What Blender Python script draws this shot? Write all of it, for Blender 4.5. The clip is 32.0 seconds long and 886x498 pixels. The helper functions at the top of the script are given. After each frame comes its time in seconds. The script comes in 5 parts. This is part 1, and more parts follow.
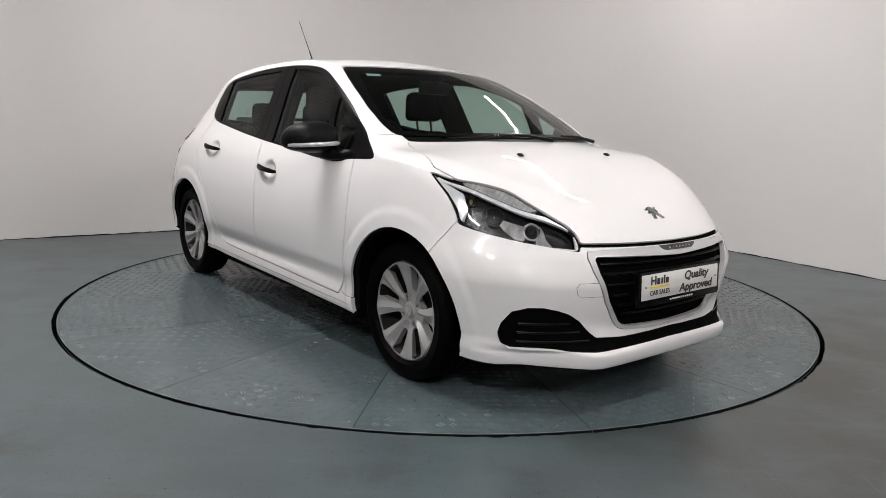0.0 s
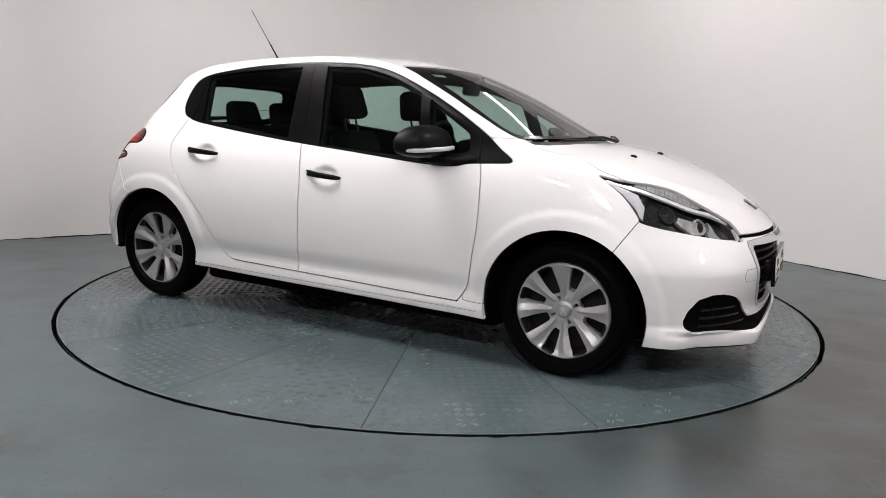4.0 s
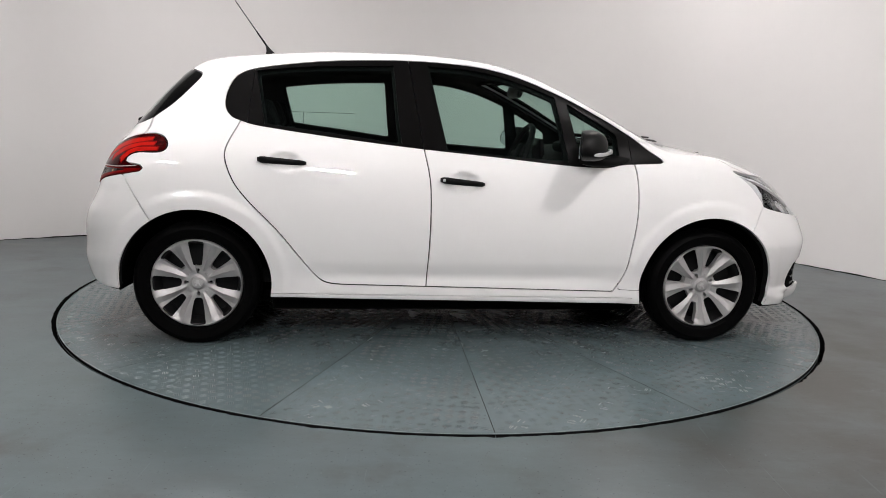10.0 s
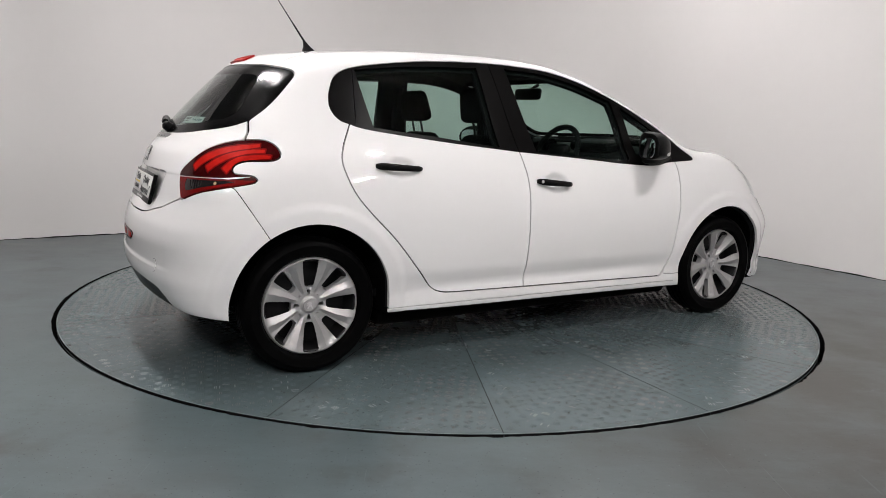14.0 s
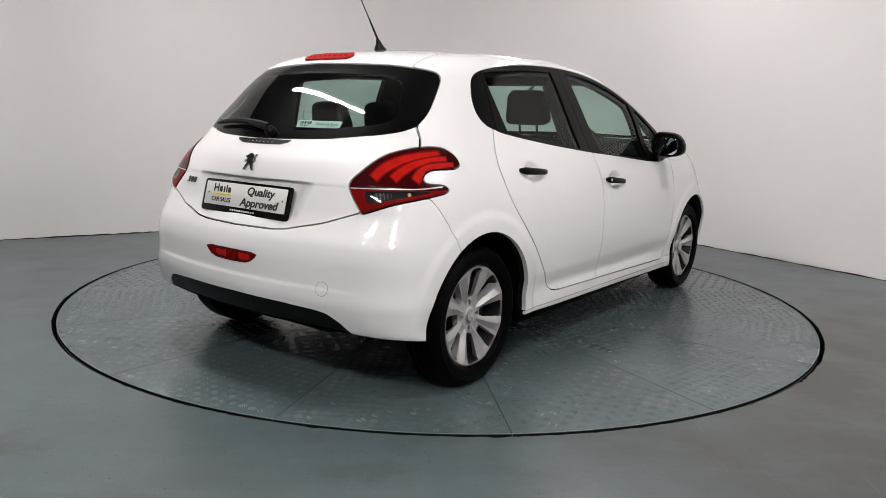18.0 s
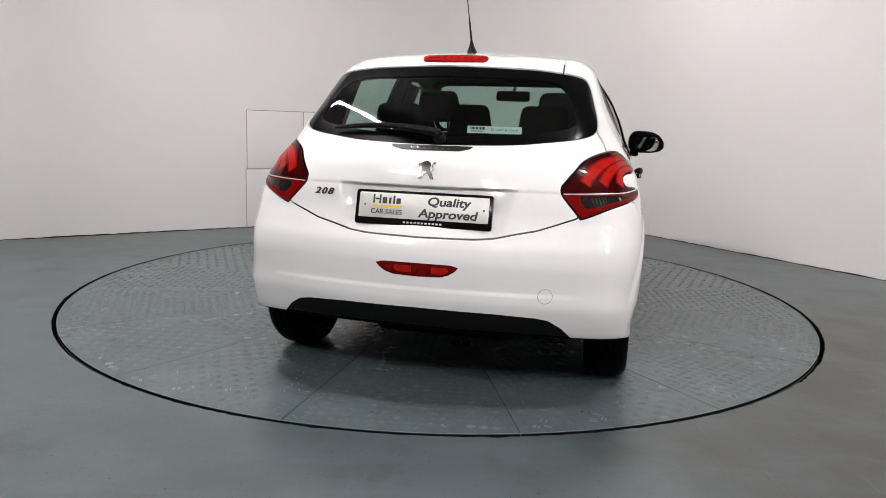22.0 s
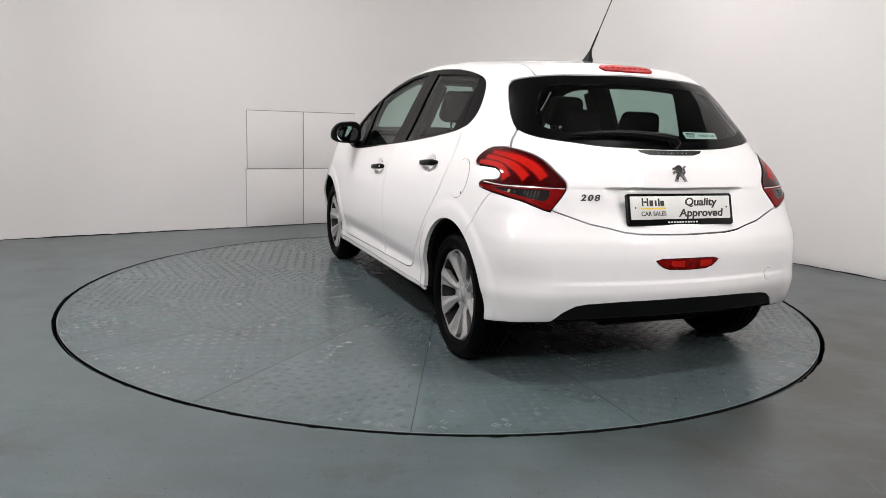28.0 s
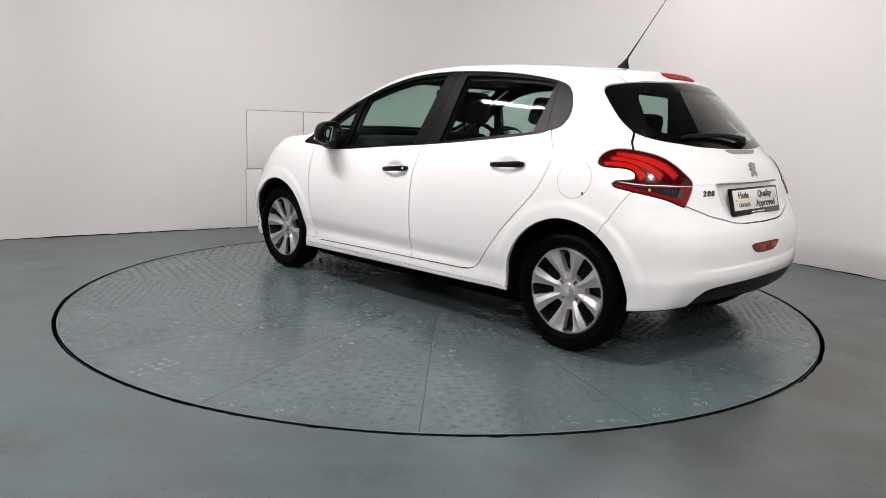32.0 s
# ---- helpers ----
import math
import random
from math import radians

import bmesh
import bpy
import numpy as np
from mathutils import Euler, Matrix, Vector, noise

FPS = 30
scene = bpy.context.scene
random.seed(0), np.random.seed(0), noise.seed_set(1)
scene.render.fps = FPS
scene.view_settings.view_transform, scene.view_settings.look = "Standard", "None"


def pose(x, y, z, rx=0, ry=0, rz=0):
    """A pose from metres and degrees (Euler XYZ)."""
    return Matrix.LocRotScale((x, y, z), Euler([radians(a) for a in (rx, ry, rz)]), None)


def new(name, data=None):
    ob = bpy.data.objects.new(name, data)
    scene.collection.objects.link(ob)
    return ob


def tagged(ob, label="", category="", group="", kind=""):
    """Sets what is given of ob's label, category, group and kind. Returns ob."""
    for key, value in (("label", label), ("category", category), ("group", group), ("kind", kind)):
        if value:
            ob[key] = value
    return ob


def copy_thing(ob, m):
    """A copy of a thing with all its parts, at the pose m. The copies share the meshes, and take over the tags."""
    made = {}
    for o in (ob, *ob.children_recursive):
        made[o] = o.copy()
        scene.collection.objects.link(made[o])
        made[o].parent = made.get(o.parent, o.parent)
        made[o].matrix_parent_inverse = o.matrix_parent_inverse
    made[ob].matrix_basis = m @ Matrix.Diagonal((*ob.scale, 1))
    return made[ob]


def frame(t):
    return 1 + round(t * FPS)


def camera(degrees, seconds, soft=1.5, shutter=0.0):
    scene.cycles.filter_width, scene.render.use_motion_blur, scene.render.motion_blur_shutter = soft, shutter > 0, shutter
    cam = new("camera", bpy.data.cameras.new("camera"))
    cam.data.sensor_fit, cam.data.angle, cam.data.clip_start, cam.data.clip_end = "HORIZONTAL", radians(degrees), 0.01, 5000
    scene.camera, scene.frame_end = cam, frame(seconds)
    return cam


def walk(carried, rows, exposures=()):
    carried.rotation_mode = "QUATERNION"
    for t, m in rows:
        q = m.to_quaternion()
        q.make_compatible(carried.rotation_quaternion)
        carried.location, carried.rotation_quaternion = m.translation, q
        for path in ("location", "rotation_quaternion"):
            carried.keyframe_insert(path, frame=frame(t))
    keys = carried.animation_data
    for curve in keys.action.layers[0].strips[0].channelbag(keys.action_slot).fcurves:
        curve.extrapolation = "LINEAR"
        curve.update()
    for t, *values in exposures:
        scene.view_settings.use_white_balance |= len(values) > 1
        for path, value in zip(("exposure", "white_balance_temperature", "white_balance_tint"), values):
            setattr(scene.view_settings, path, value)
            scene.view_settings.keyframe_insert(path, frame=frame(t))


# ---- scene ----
# ---- camera ----
SECONDS = 32.0
cam = camera(63.34, SECONDS, soft=0.6)
CAM_POSE = pose(0, -4.647, 1.094, 90 - 10.05, 0, -0.138) @ pose(0, 0, 0, 0, 0, 1.836)
EXPOSURES = ((0.0, -0.04), (1.5, 0.1), (3.0, 0.16), (9.0, 0.16), (13.0, 0.1), (17.0, 0.08), (20.0, 0.15), (24.0, 0.19), (26.0, 0.2), (29.0, 0.24), (32.0, 0.26))
walk(cam, [(0.0, CAM_POSE), (SECONDS, CAM_POSE)], EXPOSURES)

# ---- world and lamps ----
world = bpy.data.worlds.new("world")
scene.world = world
world.use_nodes = True
world.node_tree.nodes["Background"].inputs[0].default_value = (0.8, 0.85, 1.0, 1)
world.node_tree.nodes["Background"].inputs[1].default_value = 0.02

ROOM_TURN = 32.8
CEILING_Z = 3.3
CORNER = Vector((1.086, 4.357, 0))
ROOM = Matrix.Translation(CORNER) @ pose(0, 0, 0, 0, 0, ROOM_TURN)  # x runs out of the far corner along the long wall, y out of the other

# ---- materials ----
def nodes_of(name):
    m = bpy.data.materials.new(name)
    m.use_nodes = True
    nt = m.node_tree
    return m, nt, nt.nodes["Principled BSDF"]


def put(nt, kind, **values):
    n = nt.nodes.new(kind)
    for key, value in values.items():
        if key in n.inputs:
            n.inputs[key].default_value = value
    return n


def grain(nt, scale, detail=3.0, rough=0.6):
    tc = nt.nodes.new("ShaderNodeTexCoord")
    n = put(nt, "ShaderNodeTexNoise", Scale=scale, Detail=detail, Roughness=rough)
    nt.links.new(tc.outputs["Object"], n.inputs["Vector"])
    return n


def ramp(nt, source, lo, hi, a, b):
    r = nt.nodes.new("ShaderNodeValToRGB")
    e = r.color_ramp.elements
    e[0].position, e[1].position = lo, hi
    e[0].color, e[1].color = (*a, 1), (*b, 1)
    nt.links.new(source, r.inputs[0])
    return r


def material(name, rgb, rough=0.5, metal=0.0, vary=0.06, scale=9.0, bump=0.0, bump_scale=120.0, coat=0.0, spec=0.5):
    """A plain surface with uneven tone at two scales, uneven gloss and fine relief."""
    m, nt, p = nodes_of(name)
    p.inputs["Metallic"].default_value = metal
    p.inputs["Coat Weight"].default_value = coat
    p.inputs["Coat Roughness"].default_value = 0.012
    p.inputs["Specular IOR Level"].default_value = spec
    big, small = grain(nt, scale), grain(nt, scale * 14)
    mix = nt.nodes.new("ShaderNodeMath")
    mix.operation = "MULTIPLY_ADD"
    mix.inputs[1].default_value = 0.35
    nt.links.new(small.outputs[0], mix.inputs[0])
    nt.links.new(big.outputs[0], mix.inputs[2])
    r = ramp(nt, mix.outputs[0], 0.45, 0.9, [c * (1 - vary) for c in rgb], [min(1, c * (1 + vary)) for c in rgb])
    nt.links.new(r.outputs[0], p.inputs["Base Color"])
    g = ramp(nt, big.outputs[0], 0.3, 0.7, [rough * 0.9] * 3, [min(1, rough * 1.12)] * 3)
    nt.links.new(g.outputs[0], p.inputs["Roughness"])
    if bump:
        fine = grain(nt, bump_scale, 4.0)
        b = put(nt, "ShaderNodeBump", Strength=bump, Distance=0.002)
        nt.links.new(fine.outputs[0], b.inputs["Height"])
        nt.links.new(b.outputs[0], p.inputs["Normal"])
    return m


def glass(name, tint, rough=0.0, strength=1.0):
    """A thin tinted pane: light passes coloured, and the surface mirrors by the angle."""
    m, nt, p = nodes_of(name)
    nt.nodes.remove(p)
    out = nt.nodes["Material Output"]
    t = put(nt, "ShaderNodeBsdfTransparent", Color=(*tint, 1))
    g = put(nt, "ShaderNodeBsdfGlossy", Color=(strength, strength, strength, 1), Roughness=rough)
    lw = put(nt, "ShaderNodeLayerWeight", Blend=0.5)
    power = nt.nodes.new("ShaderNodeMath")
    power.operation = "POWER"
    power.inputs[1].default_value = 5.0
    schlick = nt.nodes.new("ShaderNodeMath")
    schlick.operation = "MULTIPLY_ADD"
    schlick.inputs[1].default_value, schlick.inputs[2].default_value = 0.96, 0.035
    nt.links.new(lw.outputs["Facing"], power.inputs[0])
    nt.links.new(power.outputs[0], schlick.inputs[0])
    mix = nt.nodes.new("ShaderNodeMixShader")
    nt.links.new(schlick.outputs[0], mix.inputs[0])
    nt.links.new(t.outputs[0], mix.inputs[1])
    nt.links.new(g.outputs[0], mix.inputs[2])
    nt.links.new(mix.outputs[0], out.inputs[0])
    return m


def lamp_glow(name, rgb, strength):
    m, nt, p = nodes_of(name)
    p.inputs["Base Color"].default_value = (*rgb, 1)
    p.inputs["Emission Color"].default_value = (*rgb, 1)
    p.inputs["Emission Strength"].default_value = strength
    return m


WHITE_PAINT = material("white_car_paint", (0.72, 0.715, 0.715), 0.4, vary=0.012, scale=2.0, coat=1.0, spec=0.15)
BLACK_PLASTIC = material("black_plastic", (0.0025, 0.0025, 0.0026), 0.4, spec=0.12, vary=0.15, bump=0.15, bump_scale=500)
GLOSS_BLACK = material("gloss_black_trim", (0.002, 0.002, 0.0021), 0.16, spec=0.14, vary=0.1)
SLAT_BLACK = material("semi_gloss_black_plastic", (0.004, 0.004, 0.0042), 0.3, spec=0.14, vary=0.1)
PILLAR_BLACK = material("satin_black_film", (0.0025, 0.0023, 0.0023), 0.33, spec=0.06, vary=0.12)
DARK_WELL = material("dark_underbody", (0.002, 0.002, 0.002), 0.9, spec=0.03, vary=0.3, scale=20)
RUBBER = material("tyre_rubber", (0.0015, 0.0015, 0.0016), 0.5, spec=0.03, vary=0.2, bump=0.2, bump_scale=300)
SILVER = material("silver_wheel_paint", (0.40, 0.395, 0.395), 0.38, 0.5, vary=0.04, coat=0.08)
DARK_STEEL = material("dark_steel", (0.012, 0.012, 0.013), 0.5, 0.6, vary=0.3)
CHROME = material("chrome", (0.75, 0.75, 0.76), 0.08, 1.0, vary=0.03)
DARK_CHROME = material("dark_chrome", (0.05, 0.05, 0.052), 0.3, 0.5, vary=0.1)
BADGE = material("badge_chrome", (0.36, 0.36, 0.365), 0.16, 1.0, vary=0.1, scale=60)
MIRROR = material("mirror_glass", (0.55, 0.58, 0.6), 0.02, 1.0, vary=0.01)
SATIN_CHROME = material("satin_chrome", (0.52, 0.52, 0.525), 0.34, 0.35, vary=0.03)
FABRIC = material("dark_seat_fabric", (0.006, 0.006, 0.0065), 0.95, spec=0.08, vary=0.25, bump=0.4, bump_scale=700)
CABIN = material("dark_cabin_plastic", (0.007, 0.007, 0.0075), 0.75, spec=0.1, vary=0.15, bump=0.25, bump_scale=300)
SIDE_GLASS = glass("green_tinted_glass", (0.66, 0.80, 0.75), strength=0.55)
SCREEN_GLASS = glass("windscreen_glass", (0.66, 0.80, 0.75), strength=0.7)
REAR_GLASS = glass("rear_window_glass", (0.52, 0.63, 0.60), strength=1.0)
CLEAR = glass("clear_lens", (0.93, 0.95, 0.96))
RED_LENS = material("red_lamp_lens", (0.32, 0.007, 0.004), 0.4, vary=0.15, scale=30, coat=0.35, spec=0.02)
MID_RED = material("red_lamp_shell", (0.13, 0.002, 0.002), 0.4, vary=0.2, scale=30, coat=0.35, spec=0.02)
DARK_RED = material("dark_red_lamp_lens", (0.030, 0.0006, 0.0009), 0.2, vary=0.2, scale=30, coat=0.35, spec=0.08)
FOG_RED = material("fog_lamp_lens", (0.11, 0.002, 0.002), 0.2, vary=0.6, scale=30, coat=0.06, spec=0.08)
BRAKE_RED = material("brake_lamp_lens", (0.24, 0.004, 0.004), 0.4, vary=0.3, scale=30, spec=0.1)
SMOKE = material("smoked_lamp_lens", (0.012, 0.01, 0.01), 0.06, vary=0.2, coat=0.3, spec=0.3)
LAMP_BLACK = material("dark_lamp_housing", (0.008, 0.008, 0.0085), 0.25, 0.2, vary=0.1)
CELL_PLASTIC = material("clear_cell_plastic", (0.44, 0.43, 0.42), 0.12, 0.4, vary=0.4, scale=30)
RIBBED = material("ribbed_lamp_plastic", (0.13, 0.13, 0.13), 0.15, 0.8, vary=0.5, scale=40)
DRL_PLASTIC = material("running_light_plastic", (0.36, 0.36, 0.36), 0.2, 0.4, vary=0.3, scale=25)
REFLECTOR = material("lamp_reflector", (0.80, 0.80, 0.81), 0.16, 0.4, vary=0.1, scale=40)
GUIDE_WHITE = material("white_light_guide", (0.70, 0.70, 0.71), 0.25, 0.15, vary=0.15, scale=40)
BRASS = material("pale_amber_bulb", (0.50, 0.36, 0.20), 0.2, 0.4)
PLATE_WHITE = material("plate_white", (0.60, 0.60, 0.58), 0.35, vary=0.03)
PLATE_INK = material("plate_black_ink", (0.012, 0.012, 0.012), 0.4)
PLATE_YELLOW = material("plate_yellow", (0.75, 0.55, 0.02), 0.4)
STICKER_WHITE = material("sticker_white", (0.75, 0.78, 0.76), 0.5)
SCREEN_STICKER = material("faded_sticker", (0.32, 0.36, 0.35), 0.6)
STICKER_GREY = material("sticker_grey_ink", (0.12, 0.2, 0.2), 0.5)


def worn_paint(name, rgb, worn, dirt, rough, stain_dim_at=None, ior=1.6):
    """Floor paint: clouds of tone, a worn brownish stretch also darkened to offset lamp light, dark specks and pale
    scuffs.
    """
    m, nt, p = nodes_of(name)
    link = nt.links.new

    def mixed(mask, a, b):
        n = nt.nodes.new("ShaderNodeMix")
        n.data_type = "RGBA"
        link(mask, n.inputs[0])
        for socket, value in ((n.inputs[6], a), (n.inputs[7], b)):
            if isinstance(value, tuple):
                socket.default_value = (*value, 1)
            else:
                link(value, socket)
        return n.outputs[2]

    cloud, fine, patch = grain(nt, 0.8, 5.0), grain(nt, 9.0, 6.0, 0.7), grain(nt, 2.3, 6.0, 0.65)
    base = mixed(ramp(nt, cloud.outputs[0], 0.35, 0.68, (0, 0, 0), (1, 1, 1)).outputs[0], tuple(c * 0.76 for c in rgb), tuple(c * 1.2 for c in rgb))
    base = mixed(ramp(nt, fine.outputs[0], 0.42, 0.70, (0, 0, 0), (0.7, 0.7, 0.7)).outputs[0], base, tuple(c * 0.78 for c in rgb))
    base = mixed(ramp(nt, patch.outputs[0], 0.56, 0.74, (0, 0, 0), (0.75, 0.75, 0.75)).outputs[0], base, worn)
    if stain_dim_at:
        tc = nt.nodes.new("ShaderNodeTexCoord")
        shift = nt.nodes.new("ShaderNodeMapping")
        shift.inputs["Location"].default_value = (-stain_dim_at[0] / stain_dim_at[2], -stain_dim_at[1] / stain_dim_at[2], 0)
        shift.inputs["Scale"].default_value = (1 / stain_dim_at[2],) * 3
        link(tc.outputs["Object"], shift.inputs[0])
        ball = nt.nodes.new("ShaderNodeTexGradient")
        ball.gradient_type = "SPHERICAL"
        link(shift.outputs[0], ball.inputs[0])
        rough_edge = nt.nodes.new("ShaderNodeMath")
        rough_edge.operation = "MULTIPLY"
        link(ball.outputs[1], rough_edge.inputs[0])
        link(patch.outputs[0], rough_edge.inputs[1])
        base = mixed(ramp(nt, rough_edge.outputs[0], 0.04, 0.34, (0, 0, 0), (1, 1, 1)).outputs[0], base, worn)
    # smeared streaks and small chips
    way = nt.nodes.new("ShaderNodeTexCoord")
    drawn = nt.nodes.new("ShaderNodeMapping")
    drawn.inputs["Scale"].default_value = (2.2, 7.0, 1)
    drawn.inputs["Rotation"].default_value = (0, 0, 0.35)
    link(way.outputs["Object"], drawn.inputs[0])
    smear = put(nt, "ShaderNodeTexNoise", Scale=1.0, Detail=7.0, Roughness=0.7)
    link(drawn.outputs[0], smear.inputs["Vector"])
    base = mixed(ramp(nt, smear.outputs[0], 0.50, 0.68, (0, 0, 0), (0.3, 0.3, 0.3)).outputs[0], base, tuple(c * 1.35 for c in rgb))
    base = mixed(ramp(nt, smear.outputs[0], 0.32, 0.46, (0.25, 0.25, 0.25), (0, 0, 0)).outputs[0], base, worn)
    chip = grain(nt, 24.0, 5.0, 0.75)
    base = mixed(ramp(nt, chip.outputs[0], 0.68, 0.71, (0, 0, 0), (0.8, 0.8, 0.8)).outputs[0], base, dirt)
    speck = grain(nt, 80.0, 2.0, 0.5)
    base = mixed(ramp(nt, speck.outputs[0], 0.675, 0.70, (0, 0, 0), (0.85, 0.85, 0.85)).outputs[0], base, dirt)
    scuff = grain(nt, 55.0, 2.0, 0.5)
    base = mixed(ramp(nt, scuff.outputs[0], 0.71, 0.75, (0, 0, 0), (0.5, 0.5, 0.5)).outputs[0], base, tuple(c * 1.7 for c in rgb))
    # long thin scratches
    tc = nt.nodes.new("ShaderNodeTexCoord")
    long = nt.nodes.new("ShaderNodeMapping")
    long.inputs["Scale"].default_value = (55, 2.2, 1)
    long.inputs["Rotation"].default_value = (0, 0, 0.6)
    link(tc.outputs["Object"], long.inputs[0])
    line = put(nt, "ShaderNodeTexNoise", Scale=1.0, Detail=2.0)
    link(long.outputs[0], line.inputs["Vector"])
    base = mixed(ramp(nt, line.outputs[0], 0.71, 0.75, (0, 0, 0), (0.3, 0.3, 0.3)).outputs[0], base, tuple(c * 1.6 for c in rgb))
    link(base, p.inputs["Base Color"])
    link(ramp(nt, patch.outputs[0], 0.3, 0.7, (rough * 0.92,) * 3, (min(1, rough * 1.12),) * 3).outputs[0], p.inputs["Roughness"])
    p.inputs["IOR"].default_value = ior
    b = put(nt, "ShaderNodeBump", Strength=0.12, Distance=0.003)
    link(fine.outputs[0], b.inputs["Height"])
    link(b.outputs[0], p.inputs["Normal"])
    return m


# ---- mesh helpers ----
def as_object(name, v, f, mat, parent=None, label="", normals=None, smooth=True):
    me = bpy.data.meshes.new(name)
    me.from_pydata([tuple(q) for q in v], [], f)
    me.materials.append(mat)
    if smooth:
        me.shade_smooth()
    if normals is not None:
        me.normals_split_custom_set([tuple(n) for n in normals])
    ob = new(name, me)
    if parent:
        ob.parent = parent
    if label:
        ob["label"] = label
    return ob


def part(name, bm, mat, parent=None, label="", smooth=True, angle=35):
    """Links a bmesh as one mesh object, under a thing or a part."""
    bmesh.ops.recalc_face_normals(bm, faces=bm.faces)
    me = bpy.data.meshes.new(name)
    for f in bm.faces:
        f.smooth = smooth
    if smooth:
        for e in bm.edges:
            if len(e.link_faces) == 2 and e.calc_face_angle() > radians(angle):
                e.smooth = False
    bm.to_mesh(me)
    bm.free()
    for one in (mat if isinstance(mat, (list, tuple)) else [mat]):
        me.materials.append(one)
    ob = new(name, me)
    if parent:
        ob.parent = parent
    if label:
        ob["label"] = label
    return ob


def box(bm, size, m=None, bevel=0.0, segments=2):
    made = bmesh.ops.create_cube(bm, size=1.0, matrix=(m or Matrix()) @ Matrix.Diagonal((*size, 1)))
    if bevel:
        edges = list({e for v in made["verts"] for e in v.link_edges})
        bmesh.ops.bevel(bm, geom=edges, offset=bevel, segments=segments, profile=0.5, affect="EDGES")
    return bm


def tube(bm, points, radii, n=10, caps=True):
    """A round bar through points, with a radius at each."""
    points = [Vector(p) for p in points]
    rings = []
    up = Vector((0, 0, 1))
    for i, p in enumerate(points):
        d = (points[min(i + 1, len(points) - 1)] - points[max(i - 1, 0)]).normalized()
        a = d.cross(up if abs(d.dot(up)) < 0.95 else Vector((1, 0, 0))).normalized()
        b = d.cross(a)
        r = radii[i] if isinstance(radii, (list, tuple)) else radii
        rings.append([bm.verts.new(p + (a * math.cos(6.2832 * k / n) + b * math.sin(6.2832 * k / n)) * r) for k in range(n)])
    for q, s in zip(rings, rings[1:]):
        for k in range(n):
            bm.faces.new((q[k], q[(k + 1) % n], s[(k + 1) % n], s[k]))
    if caps:
        bm.faces.new(rings[0])
        bm.faces.new(rings[-1][::-1])
    return bm


def spun(bm, profile, m=None, n=48, closed=False, arc=2 * math.pi):
    """Turns (radius, height) pairs round z."""
    rings = []
    m = m or Matrix()
    whole = arc > 6.28
    for k in range(n if whole else n + 1):
        a = arc * k / n
        rings.append([bm.verts.new(m @ Vector((r * math.cos(a), r * math.sin(a), h))) for r, h in profile])
    steps = range(len(rings)) if whole else range(len(rings) - 1)
    for k in steps:
        q, s = rings[k], rings[(k + 1) % len(rings)]
        for i in range(len(profile) if closed else len(profile) - 1):
            j = (i + 1) % len(profile)
            bm.faces.new((q[i], s[i], s[j], q[j]))
    return bm


def slab(bm, outline, depth, m=None, bevel=0.0):
    """A flat outline in x, y, made solid down to -depth, with the upper rim rounded."""
    m = m or Matrix()
    top = [bm.verts.new(m @ Vector((x, y, 0))) for x, y in outline]
    low = [bm.verts.new(m @ Vector((x, y, -depth))) for x, y in outline]
    face = bm.faces.new(top)
    bm.faces.new(low[::-1])
    for i in range(len(top)):
        j = (i + 1) % len(top)
        bm.faces.new((top[i], low[i], low[j], top[j]))
    if bevel:
        bmesh.ops.bevel(bm, geom=list(face.edges), offset=bevel, segments=2, profile=0.5, affect="EDGES")
    return bm


def spline(points, steps=8, closed=True):
    """A smooth line through the points (Catmull-Rom)."""
    p = np.array(points, float)
    n = len(p)
    out = []
    for i in range(n if closed else n - 1):
        a, b, c, d = (p[(i + k) % n] if closed else p[min(max(i + k, 0), n - 1)] for k in (-1, 0, 1, 2))
        for s in np.arange(steps) / steps:
            out.append(0.5 * (2 * b + (c - a) * s + (2 * a - 5 * b + 4 * c - d) * s**2 + (3 * b - a - 3 * c + d) * s**3))
    if not closed:
        out.append(p[-1])
    return np.array(out)

# ---- the room ----
# the brown stain at the right is also darkened where the lamps fall too bright
FLOOR_PAINT = worn_paint("grey_green_floor_paint", (0.072, 0.098, 0.105), (0.030, 0.030, 0.025), (0.006, 0.006, 0.006), 0.30, (2.6, -2.3, 3.0))
WALL_PAINT = material("white_wall_paint", (0.71, 0.695, 0.687), 0.75, vary=0.02, scale=0.7, bump=0.08, bump_scale=90)
FILL_WALL = material("grey_fill_wall", (0.40, 0.395, 0.39), 0.8, vary=0.1, scale=0.7)
CEILING_PAINT = material("dark_ceiling_paint", (0.12, 0.12, 0.12), 0.8, vary=0.03, scale=0.7)
TREAD = worn_paint("tread_plate_paint", (0.076, 0.103, 0.109), (0.057, 0.068, 0.068), (0.005, 0.005, 0.005), 0.25, ior=1.55)
# for bars worn to steel, and for the painted shade along one bar side
BARE_SHADE_TREAD = material("bare_steel_shade_tread", (0.045, 0.05, 0.05), 0.4, 0.3, vary=0.3, scale=30)
PALE_TREAD = material("scuffed_tread_paint", (0.094, 0.120, 0.126), 0.45, vary=0.15, scale=30)
SEAM_GREY = material("dusty_seam", (0.26, 0.255, 0.25), 0.9, vary=0.4, scale=12)
GAP_BLACK = material("gap_near_black", (0.004, 0.004, 0.004), 0.9, spec=0.05, vary=0.3, scale=15)
DISC_R, GAP = 2.248, 0.023

LONG, DEEP, COVE = 11.5, 13.0, 1.8  # the room's sides and the round of its far corner
